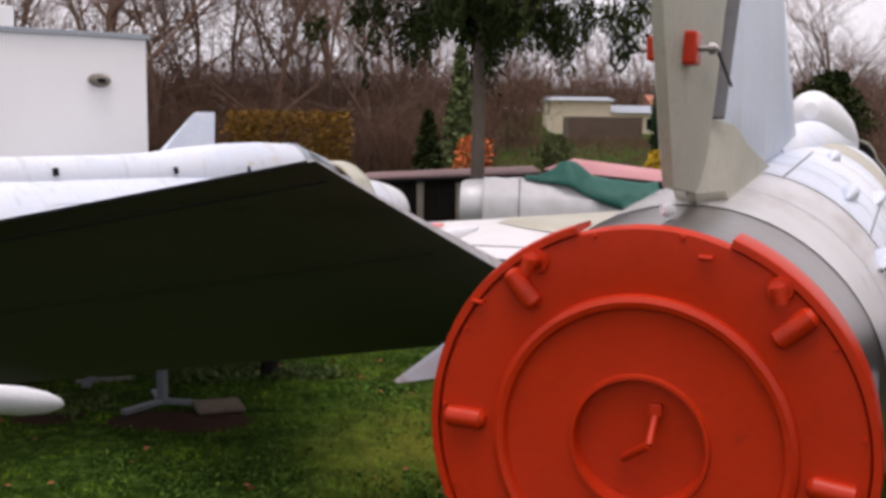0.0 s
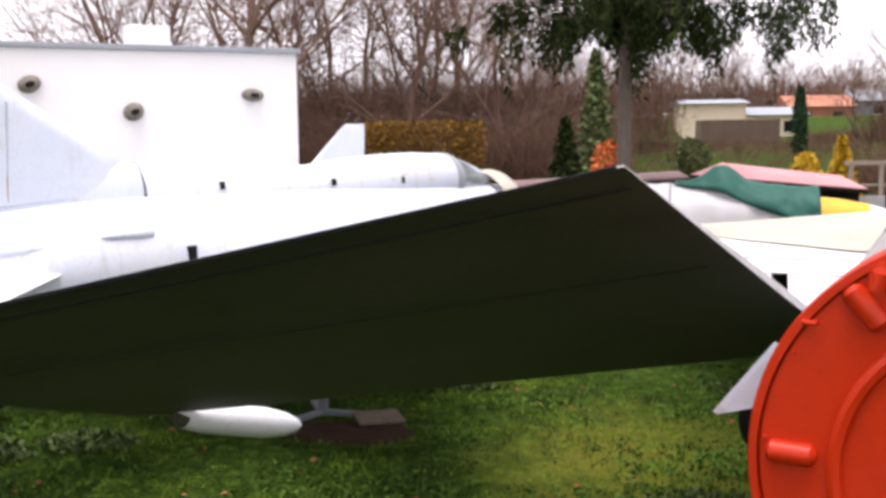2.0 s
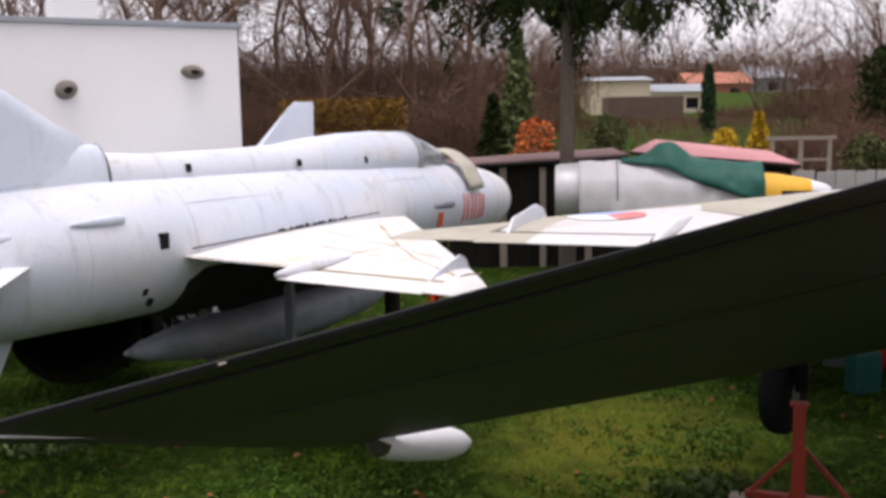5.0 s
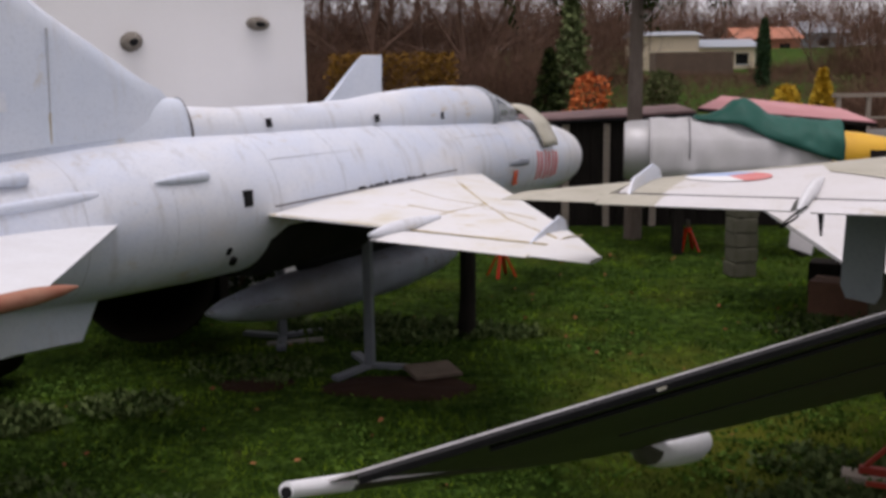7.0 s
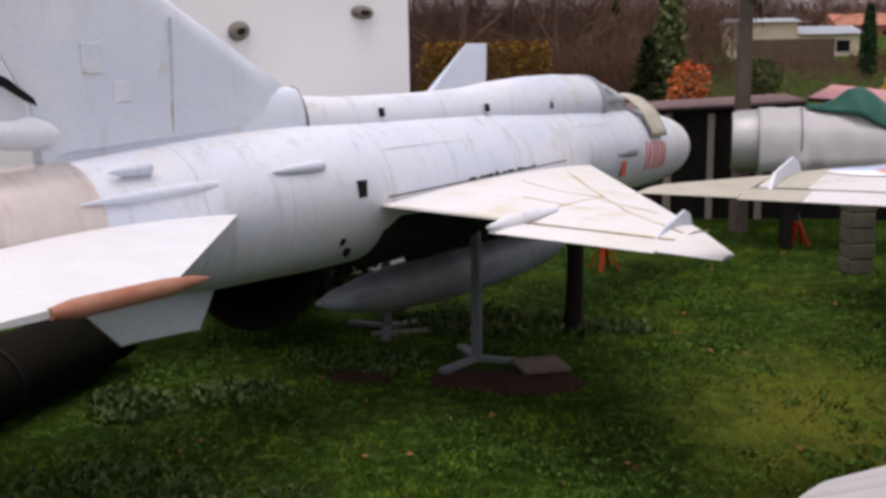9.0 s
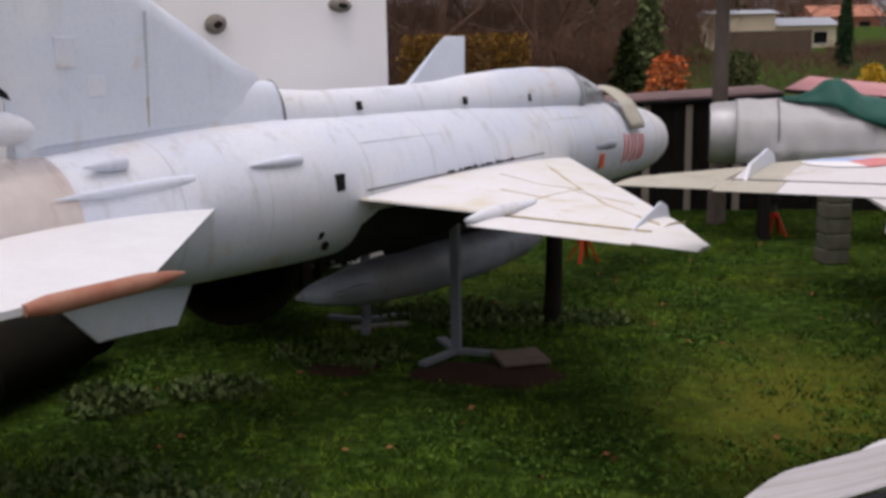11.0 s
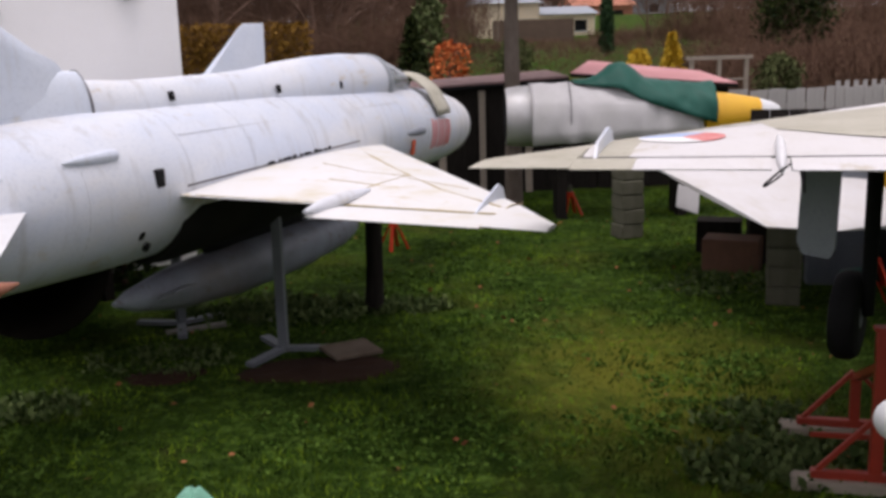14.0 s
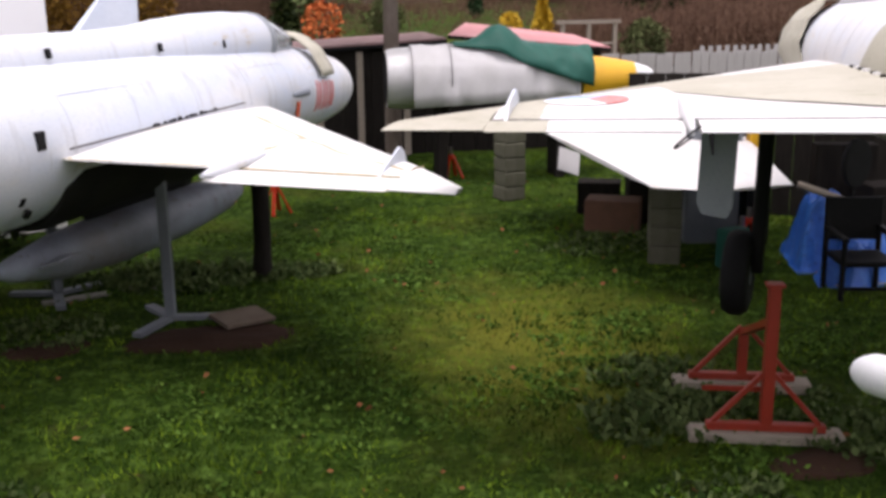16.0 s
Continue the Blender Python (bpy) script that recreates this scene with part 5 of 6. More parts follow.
# grey tail fin of a further jet
far_jet = thing("jet_tail", pose(-3.36, 14.7, 0, 0, 0, -62), "pale grey tail of another parked jet", "aircraft tail")
part("fin", fin_plate([(-0.02, 2.3), (0.0, 3.27), (-0.28, 3.27), (-0.95, 2.55), (-1.5, 2.3)][::-1], 0.12, 0.05, 2.3, 3.3), PALE_FIN, far_jet, smooth=True)
part("fuselage", lathe_y([(-3.0, 0.45), (-1.5, 0.5), (0.3, 0.42)], 32, (0, 0, 1.85)), PALE, far_jet, smooth=True)
for y in (-2.4, -0.4):
    part("trestle", boxed(-0.4, y - 0.06, 0, 0.4, y + 0.06, 1.42, 0.01), DARKWOOD, far_jet)

# ---- covered jet by the sheds ----
JET_C = pose(0.42, 17.65, -0.08, 0, 0, -96)
cov = thing("covered_jet", JET_C, "jet fuselage wrapped in tarpaulins, bare metal tail showing", "aircraft")
part("fuselage", loft([(-0.1, 0.46, 0.46, 1.78), (0.0, 0.49, 0.49, 1.78), (0.34, 0.51, 0.51, 1.78), (0.6, 0.38, 0.38, 1.78), (2.0, 0.34, 0.34, 1.78), (3.3, 0.25, 0.25, 1.72), (3.6, 0.2, 0.2, 1.69)], 40), ALU, cov, smooth=True)
part("tail_mouth", lathe_y([(-0.11, 0.42), (-0.105, 0.02)], 32, (0, 0, 1.78)), BLACK, cov)
part("nose", loft([(3.15, 0.42, 0.41, 1.70), (3.6, 0.37, 0.36, 1.71), (4.1, 0.25, 0.24, 1.74)], 32), YELLOW, cov, "yellow nose", smooth=True)
part("nose_cone", loft([(4.1, 0.245, 0.235, 1.74), (4.35, 0.16, 0.15, 1.75), (4.44, 0.09, 0.09, 1.755)], 24), WHITE, cov, "white nose cone", smooth=True)
for y in (0.8, 2.8):
    part("trestle", boxed(-0.35, y - 0.08, 0.0, 0.35, y + 0.08, 1.38, 0.01), DARKWOOD, cov)


def wrap(name, y0, y1, top, low, material, seed, label, bulge=0.0, begin=lambda f: 0.0):
    """A tarpaulin thrown over the fuselage: from the ridge down both sides, creased."""
    bm = bmesh.new()
    ny, na = 40, 24
    prev = None
    for j in range(ny + 1):
        f = j / ny
        y = y0 + (y1 - y0) * f
        row = []
        for i in range(na + 1):
            a = begin(f) + (math.pi - begin(f)) * i / na
            r = top(f) + 0.035 * noise.noise((y * 2.2, a * 2.0, seed)) + 0.115 * (abs(noise.noise((y * 2.6 + a * 0.8, a * 1.1, seed))) - 0.2) * (1.25 - math.sin(a)) + 0.02 * noise.noise((y * 9, a * 3, seed))
            z = math.sin(a)
            hang = low(f) * max(0.0, 1 - min(i, na - i) / 3)
            row.append(bm.verts.new((math.cos(a) * r * (1.0 + 0.05 * (1 - z)), y, 1.76 + bulge * math.exp(-((f - 0.34) / 0.15) ** 2) * z ** 3 + z * r - hang)))
        if prev:
            for i in range(na):
                bm.faces.new((prev[i], prev[i + 1], row[i + 1], row[i]))
        prev = row
    ob = part(name, bm, material, smooth=True)
    ob.modifiers.new("thick", "SOLIDIFY").thickness = 0.008
    ob.matrix_world = JET_C
    return tagged(ob, label, "tarpaulin")


grey_cover = wrap("grey_tarpaulin", 0.30, 3.10, lambda f: 0.57 - 0.15 * f, lambda f: 0.42 - 0.1 * f, TARPGREY, 2, "creased silver-grey tarpaulin wrapped round a fuselage")
wrap("green_tarpaulin", 1.00, 3.30, lambda f: 0.60 - 0.10 * f, lambda f: 0.02, TARPGREEN, 7, "dark green tarpaulin over the cockpit and nose", 0.30, lambda f: radians(70 - 84 * f))
part("tie_rope", rivet_band(0.92, 0.57, 1.77, 0.018, 0.004), SEAM, grey_cover, "dark tie rope")

# ---- sheds and fence ----
shed = thing("shed", pose(0, 0, 0), "low dark tarred shed with a faded pink roof", "shed")
for k in range(26):
    x = -1.55 + k * 0.26
    part("wall_board", boxed(x, 20.4 + 0.01 * (k % 2), 0.0, x + 0.252, 20.45 + 0.01 * (k % 2), 2.02, 0.004), DARKWOOD, shed)
part("back_wall", boxed(-1.6, 22.1, 0, 5.25, 22.18, 2.05), DARKWOOD, shed)
part("side_wall", boxed(5.15, 20.4, 0, 5.23, 22.1, 1.95), DARKWOOD, shed)
part("roof", plate([(2.0, 20.2, 2.27), (5.30, 20.1, 1.98), (5.35, 22.3, 2.15), (2.9, 22.3, 2.44)], 0.02, (0, 0, 1)), ROOFPINK, shed, "faded pink felt roof")
part("roof_fascia", plate([(2.0, 20.16, 2.25), (5.30, 20.06, 1.94), (5.30, 20.09, 1.94), (2.0, 20.19, 2.25)], 0.035, (0, 0, 1)), DARKWOOD, shed)
part("low_roof", plate([(-1.7, 20.2, 2.04), (1.98, 20.2, 2.22), (1.98, 22.3, 2.27), (-1.7, 22.3, 2.08)], 0.02, (0, 0, 1)), surface("brown_roofing_felt", (0.22, 0.13, 0.125), (0.15, 0.095, 0.09), 2.0, 0.85, bump=0.3), shed, "older pinkish brown roof")
part("low_fascia", plate([(-1.7, 20.16, 2.0), (1.98, 20.16, 2.17), (1.98, 20.19, 2.17), (-1.7, 20.19, 2.0)], 0.03, (0, 0, 1)), BLACK, shed)
for x, w in ((-0.55, 0.14), (0.25, 0.12), (1.15, 0.13)):
    part("door_post", boxed(x, 20.33, 0, x + w, 20.39, 2.0, 0.005), BOARD, shed, "grey timber post")
fence = thing("plank_fence", pose(0, 0, 0), "tall grey weathered plank fence", "fence")
for k in range(44):
    x = 5.3 + k * 0.205
    h = 1.80 + random.uniform(-0.03, 0.03)
    o = part("plank", boxed(0, 0, 0, 0.195, 0.025, h, 0.004), PLANK, fence)
    o.matrix_local = pose(x, 21.0 - 0.02 * (k % 2), 0, 0, random.uniform(-0.5, 0.5), 0)
part("rail", boxed(5.3, 21.03, 1.4, 14.3, 21.08, 1.5), PLANK, fence)
dark_fence = thing("dark_fence", pose(0, 0, 0), "dark timber fence behind the pale jet", "fence")
for k in range(40):
    x = -9.8 + k * 0.205
    part("plank", boxed(x, 20.6 + 0.01 * (k % 2), 0, x + 0.198, 20.63 + 0.01 * (k % 2), 1.75 + 0.05 * noise.noise((k * 0.7, 0, 0)), 0.003), DARKWOOD, dark_fence)

# ---- white building ----
BL = thing("white_building", pose(-4.55, 15.4, 0, 0, 0, 31.5), "plain white rendered building with a flat roof", "building")
part("wall", boxed(-11.0, 0.0, 0, 0.0, 7.0, 4.36), RENDERED, BL)
part("roof_edge", boxed(-11.1, -0.06, 4.36, 0.06, 7.06, 4.44, 0.01), GREYPAINT, BL, "thin grey roof edging")
part("chimney", boxed(-2.22, 2.0, 4.44, -1.55, 2.7, 4.95, 0.01), RENDERED, BL, "white roof housing")
NEST = surface("grey_brown_crust", (0.16, 0.135, 0.11), (0.26, 0.24, 0.21), 14.0, 0.95, bump=0.8)
for k, (x, z, w, h, lean_) in enumerate(((-0.70, 3.73, 0.165, 0.10, 4), (-2.45, 3.48, 0.15, 0.13, -25), (-3.83, 3.86, 0.16, 0.12, -22))):
    # rough half-round hoods over wall openings
    v = part("vent_hood", loft([(-0.16, w * 0.45, h * 0.4, 0), (-0.13, w * 0.75, h * 0.72, 0), (-0.06, w * 0.97, h * 0.96, 0), (0.01, w, h, 0)], 20), NEST, BL, "rough grey-brown vent hood on the wall", smooth=True)
    v.matrix_local = pose(x, 0, z, 0, lean_, 0)
    part("vent_mouth", loft([(-0.163, w * 0.42, h * 0.34, -0.01), (-0.155, w * 0.43, h * 0.36, -0.01)], 16), BLACK, v)

# ---- green finial by the path ----
fin_post = thing("railing_post", pose(-2.48, 1.58, 0, 0, 0, 38), "green cast-iron post with a pointed cap, paint flaking", "post")
base_z = ground_z(-2.48, 1.58)
part("shaft", boxed(-0.026, -0.026, base_z - 0.05, 0.026, 0.026, 2.758, 0.004), GREENPOST, fin_post)
bm = bmesh.new()
ringz = [(2.751, 0.029, 0.040), (2.754, 0.032, 0.046), (2.760, 0.032, 0.045), (2.767, 0.026, 0.032), (2.771, 0.019, 0.023)]
rings = [[bm.verts.new((math.cos(radians(45 * k)) * (r1 if k % 2 else r0), math.sin(radians(45 * k)) * (r1 if k % 2 else r0), z + (0.002 if k % 2 and i < 3 else -0.002 if i < 3 else 0))) for k in range(8)] for i, (z, r0, r1) in enumerate(ringz)]
for a, b in zip(rings, rings[1:]):
    for k in range(8):
        bm.faces.new((a[k], a[(k + 1) % 8], b[(k + 1) % 8], b[k]))
bm.faces.new(rings[0][::-1])
bm.faces.new(rings[-1])
bmesh.ops.subdivide_edges(bm, edges=bm.edges[:], cuts=1, use_grid_fill=True, smooth=0.3)
part("cap_skirt", bm, GREENPOST, fin_post, smooth=True)
part("cap_block", boxed(-0.0155, -0.0155, 2.766, 0.0155, 0.0155, 2.789, 0.003), GREENPOST, fin_post)
bm = bmesh.new()
bmesh.ops.create_cone(bm, cap_ends=True, segments=4, radius1=0.024, radius2=0.004, depth=0.022, matrix=pose(0, 0, 2.800, 0, 0, 45))
bmesh.ops.bevel(bm, geom=bm.edges[:], offset=0.003, segments=2, affect="EDGES")
part("cap_point", bm, GREENPOST, fin_post, smooth=True)


# ---- trees and shrubs ----
def limb(V, F, p, q, r0, r1, seg=5):
    d = (q - p).normalized()
    a = d.orthogonal().normalized()
    b = d.cross(a)
    k0 = len(V)
    for c, r in ((p, r0), (q, r1)):
        for k in range(seg):
            t = k * math.tau / seg
            V.append(c + (a * math.cos(t) + b * math.sin(t)) * r)
    for k in range(seg):
        j = (k + 1) % seg
        F.append((k0 + k, k0 + j, k0 + seg + j, k0 + seg + k))


def leaf(V, F, p, size, d=None, wide=0.32):
    d = d or Vector((random.gauss(0, 1), random.gauss(0, 1), random.gauss(0, 0.8))).normalized()
    s = d.orthogonal().normalized()
    s = (Matrix.Rotation(random.uniform(0, 6.28), 3, d) @ s) * size * wide
    k = len(V)
    V += [p, p + d * size * 0.5 + s, p + d * size, p + d * size * 0.5 - s]
    F.append((k, k + 1, k + 2, k + 3))


def grow(V, F, p, d, length, r, level, spread, up):
    """A bare limb in three bends with twigs off it."""
    for k in range(3):
        q = p + d * length / 3
        limb(V, F, p, q, r, r * 0.8, 5 if level > 1 else 3)
        r *= 0.8
        if level > 0:
            for _ in range(3 if level == 3 else 2 if level == 2 else 4):
                t = Vector((random.gauss(0, 1), random.gauss(0, 1), random.gauss(0, 1))).normalized()
                nd = (d + t * spread + Vector((0, 0, up))).normalized()
                grow(V, F, p.lerp(q, random.uniform(0.3, 1)), nd, length * random.uniform(0.55, 0.75), r * 0.62, level - 1, spread, up)
        p = q
        d = (d + Vector((random.gauss(0, 0.14), random.gauss(0, 0.14), 0.06))).normalized()


def bare_tree(seed, h):
    random.seed(seed)
    V, F = [], []
    grow(V, F, Vector((0, 0, -0.2)), Vector((random.gauss(0, 0.05), random.gauss(0, 0.05), 1)), h, h * 0.019, 3, 0.95, 0.12)
    t = tagged(new("bare_tree"), "leafless brown tree with fine branches", "tree", "bare trees beyond the gardens")
    raw("crown", V, F, TWIG, t)
    return t


protos = [bare_tree(s, h) for s, h in ((11, 8.0), (12, 9.0), (13, 7.0), (14, 8.5))]
random.seed(5)
spots = [(-19, 44), (-15.5, 47), (-12.5, 43), (-10, 49), (-7.6, 45), (-5.4, 48), (-3.2, 44), (-1, 50), (1.6, 58), (4.5, 88), (9, 92), (13, 90), (18, 92), (22, 56), (26, 60), (19.5, 52), (30, 55), (27, 90), (-24, 50), (-14, 56), (-8, 58), (-3, 60), (16, 60), (24, 50), (34, 70), (38, 95), (12, 98), (6, 96), (-17, 38), (-12, 36.5)]
for k, (x, y) in enumerate(spots):
    s = random.uniform(0.85, 1.2) * (0.62 if x > 1 else 1.0)
    m = pose(x, y, ground_z(x, y), 0, 0, random.uniform(0, 360))
    o = protos[k] if k < 4 else copy_thing(protos[k % 4], m)
    o.matrix_world = m @ Matrix.Scale(s, 4)


def fir():
    random.seed(21)
    t = thing("fir_tree", pose(0.63, 18.75, 0), "tall dark green fir with drooping lower boughs", "tree")
    V, F = [], []
    p = Vector((0, 0, -0.1))
    for k in range(9):
        q = p + Vector((random.gauss(0, 0.015), random.gauss(0, 0.015), 1.2))
        limb(V, F, p, q, 0.165 - 0.015 * k, 0.15 - 0.015 * k, 12)
        p = q
    raw("trunk", V, F, BARK, t, "grey-brown trunk")
    V, F, NV, NF = [], [], [], []
    for k in range(78):
        z = random.uniform(4.85, 10.5) if k > 16 else random.uniform(4.7, 5.6)
        a = k * 2.4 + random.uniform(-0.3, 0.3)
        reach = (3.9 - 0.33 * (z - 4.7)) * random.uniform(0.5, 1.05)
        if math.sin(a) < -0.55:
            reach *= 0.75
        p = Vector((0, 0, z))
        n = 11
        for i in range(n):
            f = (i + 1) / n
            q = Vector((math.cos(a) * reach * f, math.sin(a) * reach * f, z + 0.35 * math.sin(f * 2.2) - 0.35 * f * f))
            limb(V, F, p, q, 0.035 * (1.1 - f), 0.035 * (1.02 - f), 4)
            # hanging sprays, in curtains with gaps between them
            thick = noise.noise((q.x * 1.5, q.y * 1.5, z * 0.6)) + 0.12
            if thick < -0.03:
                p = q
                continue
            for _ in range(3):
                side = Vector((random.gauss(0, 0.10), random.gauss(0, 0.13), 0))
                drop = random.uniform(0.2, 0.5) + 2.1 * max(0.0, thick - 0.05) * random.uniform(0.4, 1.0)
                top = q + side
                for m in range(36):
                    c = top + Vector((random.gauss(0, 0.055), random.gauss(0, 0.055), -drop * m / 36))
                    leaf(NV, NF, c, random.uniform(0.08, 0.17), Vector((random.gauss(0, 0.55), random.gauss(0, 0.55), -0.8)).normalized(), 0.17)
            p = q
    raw("bough_wood", V, F, BARK, t)
    raw("foliage", NV, NF, FIRNEEDLE, t, "drooping dark green sprays")


fir()


def leafy(name, at, w, h, n, size, mat_, label, shape="ball", seed=1, trunk=0.05, d=None):
    """A shrub: short stems and many single leaves, thinning to an uneven edge."""
    random.seed(seed)
    x, y = at
    t = thing(name, pose(x, y, ground_z(x, y)), label, "shrub" if h < 3 else "tree")
    V, F, NV, NF = [], [], [], []
    limb(V, F, Vector((0, 0, -0.1)), Vector((0, 0, h * 0.8)), trunk, trunk * 0.3, 6)
    for k in range(n):
        f = random.random() ** 0.8
        a = random.uniform(0, math.tau)
        if shape == "cone":
            r = w * (1 - f) ** 0.85 * (0.75 + 0.35 * noise.noise((math.cos(a) * 2, math.sin(a) * 2, f * 6 + seed)))
        elif shape == "box":
            r = w * (0.95 + 0.1 * noise.noise((f * 4, a, seed))) / max(abs(math.cos(a)), abs(math.sin(a)))
        elif shape == "column":
            r = w * (1 - f ** 4) * (0.9 + 0.2 * noise.noise((math.cos(a) * 2, f * 9, seed)))
        else:
            r = w * math.sqrt(max(0.02, 1 - (2 * f - 0.9) ** 2 * 0.8)) * (0.85 + 0.5 * noise.noise((math.cos(a) * 1.6, math.sin(a) * 1.6, f * 3 + seed)))
        r *= random.uniform(0.45, 1.0)
        p = Vector((math.cos(a) * r, math.sin(a) * r * (d or 1), 0.06 * h + f * h * 0.94))
        leaf(NV, NF, p, size * random.uniform(0.6, 1.3))
        if k % 40 == 0:
            limb(V, F, Vector((0, 0, p.z * 0.5)), p, 0.012, 0.004, 3)
    raw("stem", V, F, TWIG, t)
    raw("foliage", NV, NF, mat_, t)
    return t


leafy("pine", (0.55, 34.0), 1.25, 5.0, 2400, 0.20, MIDGREEN, "young mid-green pine behind the spruce", "cone", 23)
leafy("spruce", (-0.45, 28.0), 1.0, 3.2, 2600, 0.16, FIRNEEDLE, "small dark green spruce", "cone", 3)
leafy("cypress", (10.2, 48.0), 0.36, 3.2, 2600, 0.16, CYPRESSLEAF, "narrow upright green cypress", "column", 5)
leafy("autumn_shrub", (0.85, 31.0), 0.85, 2.3, 620, 0.17, ORANGELEAF, "shrub with orange autumn leaves", "ball", 6)
leafy("golden_conifer", (7.65, 31.0), 0.85, 2.35, 3800, 0.14, YELLOWLEAF, "golden yellow garden conifer", "cone", 7)
leafy("golden_conifer", (6.7, 31.3), 0.62, 1.85, 2400, 0.14, YELLOWLEAF, "smaller golden yellow conifer", "ball", 8)
leafy("bush", (9.9, 28.5), 0.85, 1.9, 2600, 0.13, BUSHLEAF, "rounded dull green bush", "ball", 9)
leafy("bush", (14.6, 38.0), 1.6, 4.2, 4200, 0.2, FIRNEEDLE, "large dark evergreen bush", "ball", 10)
leafy("bush", (4.4, 40.0), 0.9, 1.6, 1600, 0.14, BUSHLEAF, "low olive bush in the garden", "ball", 13)
# bushes added to darken the bright gap below the pale jet
for k, (x, y) in enumerate(((-5.3, 14.1), (-6.5, 13.3), (-7.7, 12.5))):
    leafy("wall_filler_bush", (x, y), 0.8, 1.7, 2200, 0.11, FIRNEEDLE, "dark evergreen bush added to cover the foot of the white wall", "ball", 40 + k)
leafy("hedge", (-5.5, 35.3), 2.25, 2.7, 7000, 0.13, HEDGELEAF, "clipped ochre garden hedge in autumn leaf", "box", 11, d=0.3)


def thicket(name, x0, x1, y0, y1, h, n, label, seed, heft=1.0):
    random.seed(seed)
    V, F = [], []
    for k in range(n):
        x, y = random.uniform(x0, x1), random.uniform(y0, y1)
        top = h * random.uniform(0.35, 1.0) * (0.8 + 0.4 * noise.noise((x * 0.35, y * 0.2, seed)))
        p = Vector((x, y, ground_z(x, y) + random.uniform(0, top * 0.5)))
        q = p + Vector((random.gauss(0, 0.35), random.gauss(0, 0.3), 1)).normalized() * top * random.uniform(0.3, 0.7)
        limb(V, F, p, q, random.uniform(0.008, 0.03) * heft, 0.004 * heft, 3)
        for _ in range(3):
            r = p.lerp(q, random.uniform(0.4, 1))
            limb(V, F, r, r + Vector((random.gauss(0, 0.5), random.gauss(0, 0.3), random.uniform(0.1, 0.8))) * (0.35 + 0.1 * h), 0.008 * heft, 0.003 * heft, 3)
    return tagged(raw(name, V, F, TWIGS), label, "thicket", kind="stuff")


thicket("thicket", -30, 1.8, 36.5, 42, 3.6, 11000, "dense brown leafless thicket", 31)
thicket("thicket", -32, 5.0, 46, 60, 7.5, 5500, "tall haze of bare brown saplings", 38)
thicket("thicket", 15.5, 45, 46, 58, 4.0, 9000, "brown scrub beyond the gardens", 37)
thicket("thicket", 2, 15.5, 40, 66, 0.55, 2600, "dry brown stalks on the far field", 42)
thicket("thicket", 14.5, 60, 66, 69, 1.6, 5000, "low brown hedge across the field", 32)
thicket("thicket", 14, 45, 34, 46, 3.4, 6000, "dense brown leafless shrubs", 33)
thicket("thicket", -60, 100, 98, 125, 8.0, 15000, "far brown woodland edge", 34, 2.2)
thicket("thicket", 9.5, 18, 31, 37, 2.4, 4200, "brown bare shrubs beyond the pergola", 39)
thicket("thicket", 5.5, 16, 24, 29, 1.7, 1500, "bare brambles behind the fence", 35)
thicket("thicket", -3, 4.5, 23.5, 27, 1.5, 700, "bare brambles behind the shed", 36)

# ---- far houses ----
def house(name, x0, x1, y, base, eave, ridge, wall_m, roof_m, label, windows):
    hs = thing(name, pose(0, 0, 0), label, "house")
    part("wall", boxed(x0, y, base - 2.0, x1, y + 7, eave), wall_m, hs)
    bm = bmesh.new()
    v = [bm.verts.new(c) for c in ((x0 - 0.3, y - 0.4, eave - 0.05), (x1 + 0.3, y - 0.4, eave - 0.05), (x1 + 0.3, y + 3.5, ridge), (x0 - 0.3, y + 3.5, ridge), (x0 - 0.3, y + 7.4, eave - 0.05), (x1 + 0.3, y + 7.4, eave - 0.05))]
    for f in ((0, 1, 2, 3), (3, 2, 5, 4), (0, 3, 4), (1, 5, 2), (0, 4, 5, 1)):
        bm.faces.new([v[i] for i in f])
    part("roof", bm, roof_m, hs)
    for k in range(windows):
        cx = x0 + (k + 0.5) * (x1 - x0) / windows
        w = part("window", boxed(cx - 0.45, y - 0.05, eave - 1.3, cx + 0.45, y + 0.02, eave - 0.5), BLACK, hs)
        part("frame", boxed(cx - 0.5, y - 0.07, eave - 1.36, cx + 0.5, y - 0.03, eave - 1.3), WHITE, w)
    return hs


house("house", 8.0, 12.4, 75, 3.6, 5.4, 5.75, CREAM, SLATE, "low cream house with a grey sheet roof", 0)
house("house", 12.5, 16.8, 76, 3.4, 4.55, 5.15, CREAM, SLATE, "low cream annexe with a grey sheet roof", 2)
house("house", 19.8, 25.3, 95, 5.0, 5.6, 6.7, TILE, TILE, "far house with an orange tiled roof", 2)
house("house", 26.8, 31.0, 100, 5.0, 6.2, 7.4, SLATE, SLATE, "far grey house behind bare trees", 1)
o = tagged(part("wooden_shed", boxed(8.6, 70.0, 1.5, 13.8, 73.0, 4.1), surface("brown_shed_boards", (0.13, 0.085, 0.06), (0.085, 0.06, 0.045), 1.2, 0.9, bump=0.3)), "long brown wooden shed in front of the house", "shed")
frame_ = thing("pergola", pose(0, 0, 0), "weathered timber pergola frame", "pergola")
for x in (6.85, 7.6, 8.35):
    part("upright", boxed(x - 0.05, 27.0, 0.1, x + 0.05, 27.1, 2.3), BOARD, frame_)
part("beam", boxed(6.7, 26.98, 2.25, 8.5, 27.12, 2.35), BOARD, frame_)
part("middle_rail", boxed(6.8, 27.02, 1.7, 8.4, 27.08, 1.76), BOARD, frame_)
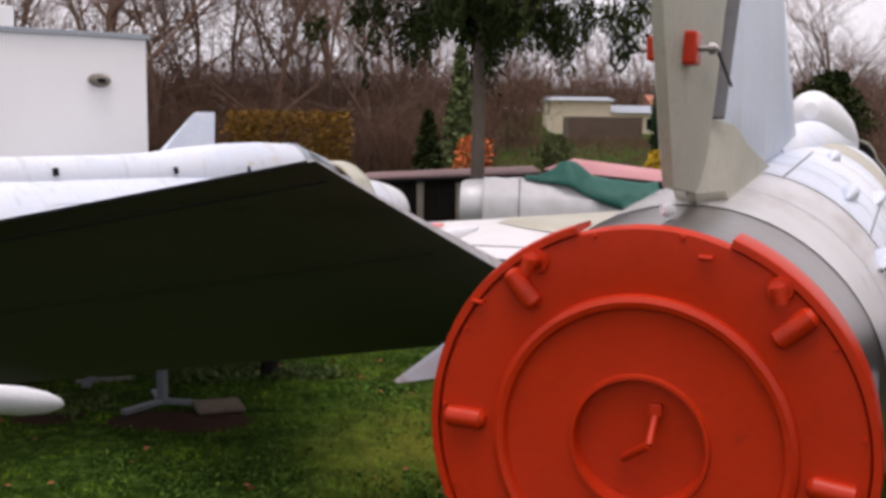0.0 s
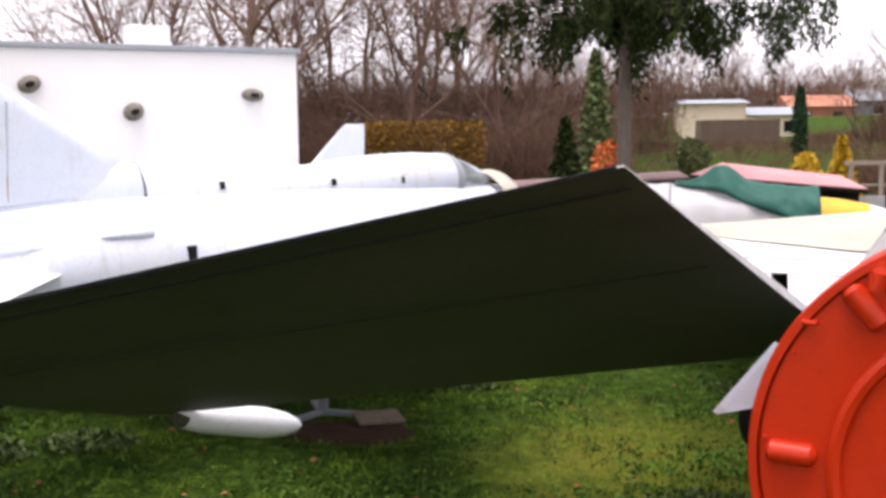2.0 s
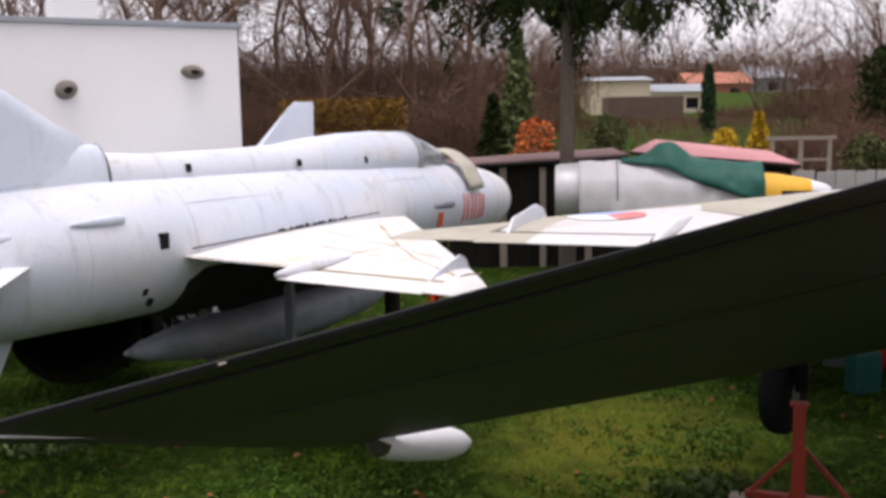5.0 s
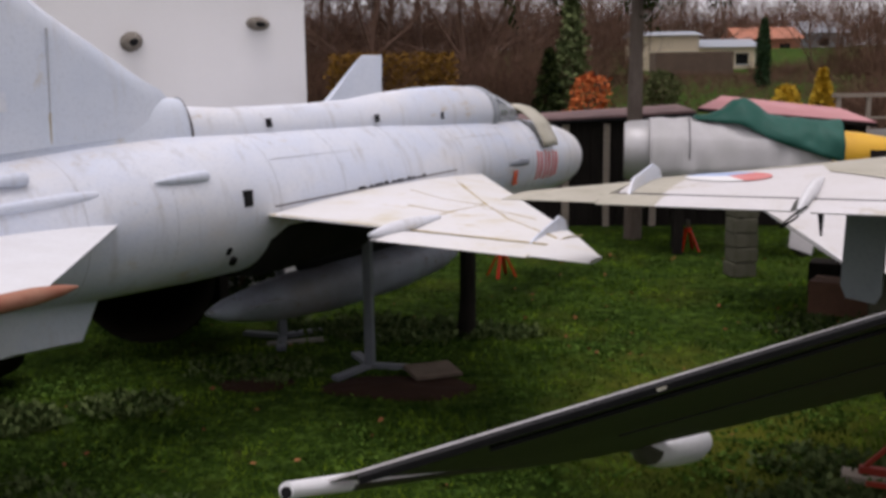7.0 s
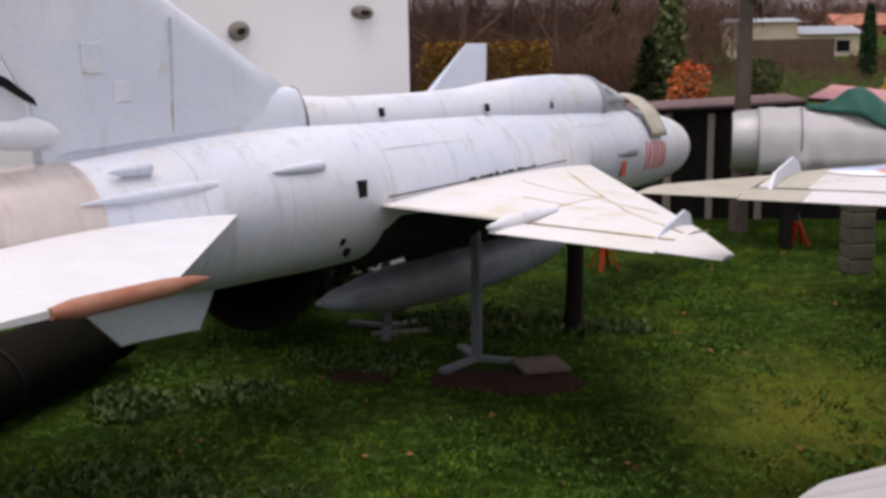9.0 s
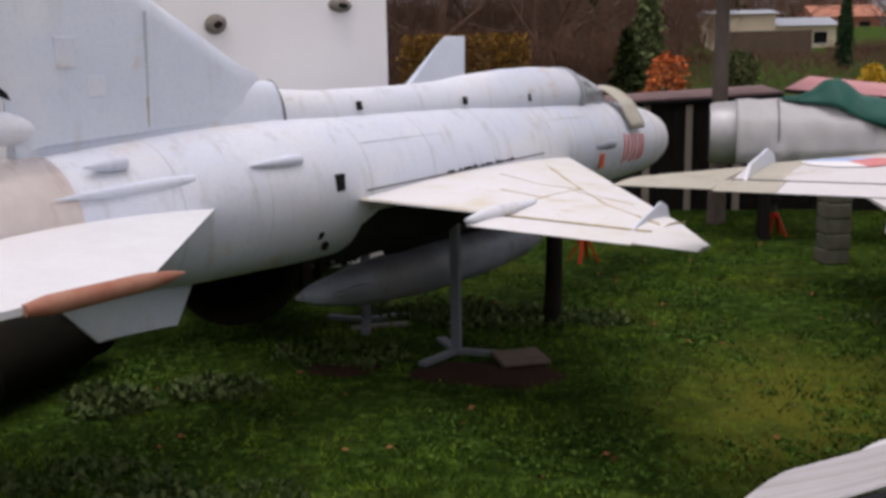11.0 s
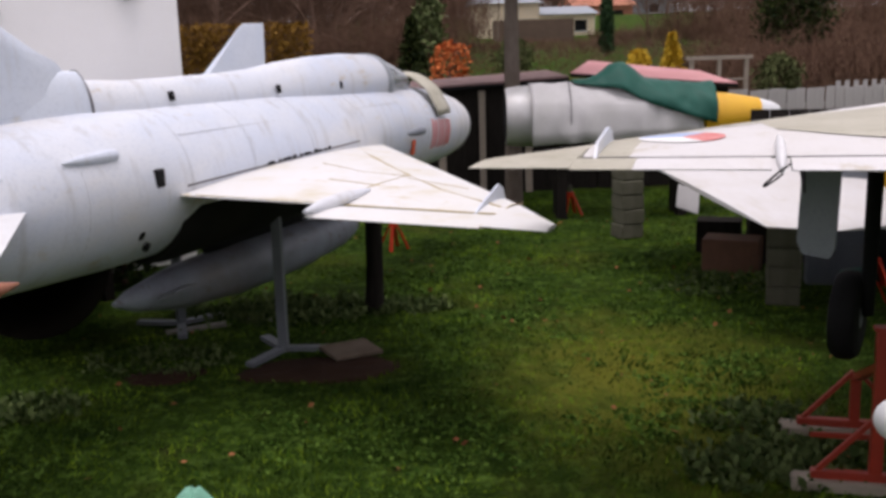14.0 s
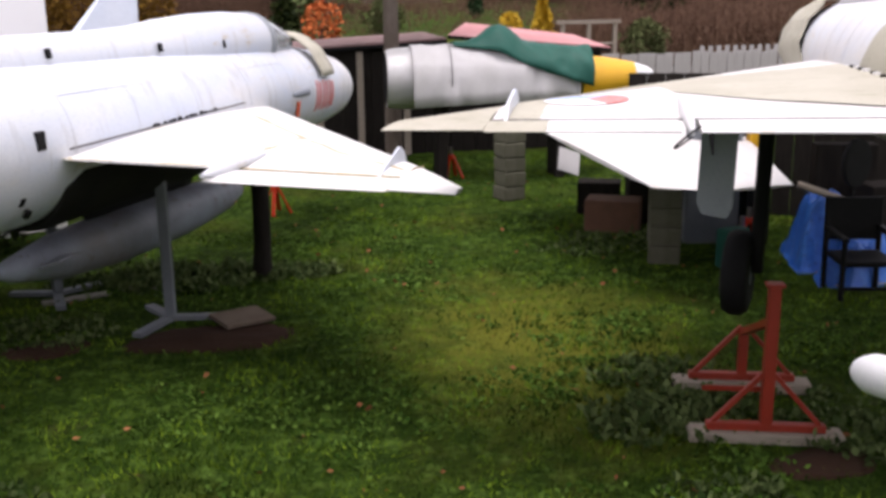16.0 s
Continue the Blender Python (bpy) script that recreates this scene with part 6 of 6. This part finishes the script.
pots = thing("picket_row", pose(9.1, 23.6, 0), "row of pale grey pickets behind the fence", "picket fence")
for k in range(10):
    part("picket", boxed(k * 0.22, 0, 0, k * 0.22 + 0.12, 0.02, 1.78, 0.004), PLANK, pots)

# ---- small growth on the lawn ----
def scatter_weeds(name, at, r, n, size, mat_, label, seed):
    random.seed(seed)
    V, F = [], []
    for _ in range(n):
        a, q = random.uniform(0, math.tau), r * math.sqrt(random.random())
        x, y = at[0] + math.cos(a) * q, at[1] + math.sin(a) * q * 0.7
        p = Vector((x, y, ground_z(x, y)))
        for _ in range(6):
            d = Vector((random.gauss(0, 0.8), random.gauss(0, 0.8), random.uniform(0.3, 1.1))).normalized()
            leaf(V, F, p + d * random.uniform(0, size), size * random.uniform(0.6, 1.2), d)
    return tagged(raw(name, V, F, mat_), label, "weeds", kind="stuff")


for k, (x, y, r, n, s) in enumerate(((0.50, 7.4, 0.65, 120, 0.085), (1.7, 6.7, 0.5, 70, 0.08), (0.3, 6.3, 0.4, 40, 0.07), (-6.2, 9.2, 0.35, 90, 0.09), (-4.2, 6.9, 0.9, 130, 0.07), (-5.4, 7.3, 0.8, 120, 0.07), (0.75, 8.25, 0.5, 90, 0.07), (-1.75, 12.1, 0.45, 80, 0.08), (0.55, 7.5, 0.35, 50, 0.07), (-5.2, 9.4, 0.5, 90, 0.08), (-5.9, 8.9, 0.4, 60, 0.08), (-4.3, 10.6, 0.7, 90, 0.07), (-2.9, 12.1, 0.8, 120, 0.10), (2.0, 12.4, 0.8, 80, 0.08), (1.6, 7.4, 0.6, 70, 0.06), (-3.6, 12.4, 0.8, 120, 0.09))):
    scatter_weeds("weeds", (x, y), r, n, s, WEED, "patch of low grey-green weeds in the lawn", 60 + k)
random.seed(77)
V, F = [], []
for _ in range(260):
    x, y = random.uniform(-6, 4), random.uniform(6, 17)
    leaf(V, F, Vector((x, y, ground_z(x, y) + 0.03)), random.uniform(0.03, 0.08), Vector((random.gauss(0, 1), random.gauss(0, 1), 0.15)).normalized())
tagged(raw("fallen_leaves", V, F, FALLEN), "scattered brown fallen leaves", "leaves", kind="stuff")

random.seed(91)
V, F = [], []
while len(F) < 24000:
    x, y = random.uniform(-6.5, 4.5), 5.2 + 9.0 * random.random() ** 1.5
    if noise.noise((x * 0.9, y * 0.9, 5)) + 0.35 * noise.noise((x * 3, y * 3, 1)) < random.uniform(-0.05, 0.4) or y + 0.47 * x < 2.6 or ((x + 2.7) / 0.8) ** 2 + ((y - 10.15) / 0.42) ** 2 < 1.1:
        continue
    p = Vector((x, y, ground_z(x, y)))
    for _ in range(5):
        d = Vector((random.gauss(0, 0.9), random.gauss(0, 0.9), random.uniform(0.15, 0.7))).normalized()
        leaf(V, F, p + d * random.uniform(0, 0.05), random.uniform(0.025, 0.06), d)
tagged(raw("clover", V, F, CLOVER), "low clover and broad-leaved weeds in the lawn", "weeds", kind="stuff")

# blades of grass over the near lawn
rng = np.random.default_rng(4)
N = 150000
bx, by = rng.uniform(-8.5, 5.5, N), 5.0 + 15.0 * rng.random(N) ** 1.35
thin = rng.random(N) > 0.45 * np.exp(-(((bx - 0.15) / 0.7) ** 2 + ((by - 9.3) / 1.1) ** 2))
keep = thin & (((bx + 2.75) / 0.72) ** 2 + ((by - 10.15) / 0.38) ** 2 > 1) & (by + 0.47 * bx > 2.3)
bx, by = bx[keep], by[keep]
N = len(bx)
bz = np.array([ground_z(a, b) for a, b in zip(bx, by)])
ang, hgt = rng.uniform(0, math.tau, N), rng.uniform(0.015, 0.05, N) * (1 + 0.5 * np.sin(bx * 2.1 + by) * np.cos(by * 1.7))
wid = 0.006 + 0.004 * rng.random(N)
lean = rng.normal(0, 0.025, (N, 2))
VV = np.empty((N, 3, 3))
VV[:, 0] = np.stack([bx - np.cos(ang) * wid, by - np.sin(ang) * wid, bz - 0.004], 1)
VV[:, 1] = np.stack([bx + np.cos(ang) * wid, by + np.sin(ang) * wid, bz - 0.004], 1)
VV[:, 2] = np.stack([bx + lean[:, 0], by + lean[:, 1], bz + hgt], 1)
tagged(raw("grass_blades", VV.reshape(-1, 3).tolist(), np.arange(N * 3).reshape(-1, 3).tolist(), GRASSBLADE), "short damp green grass", "grass", kind="stuff")
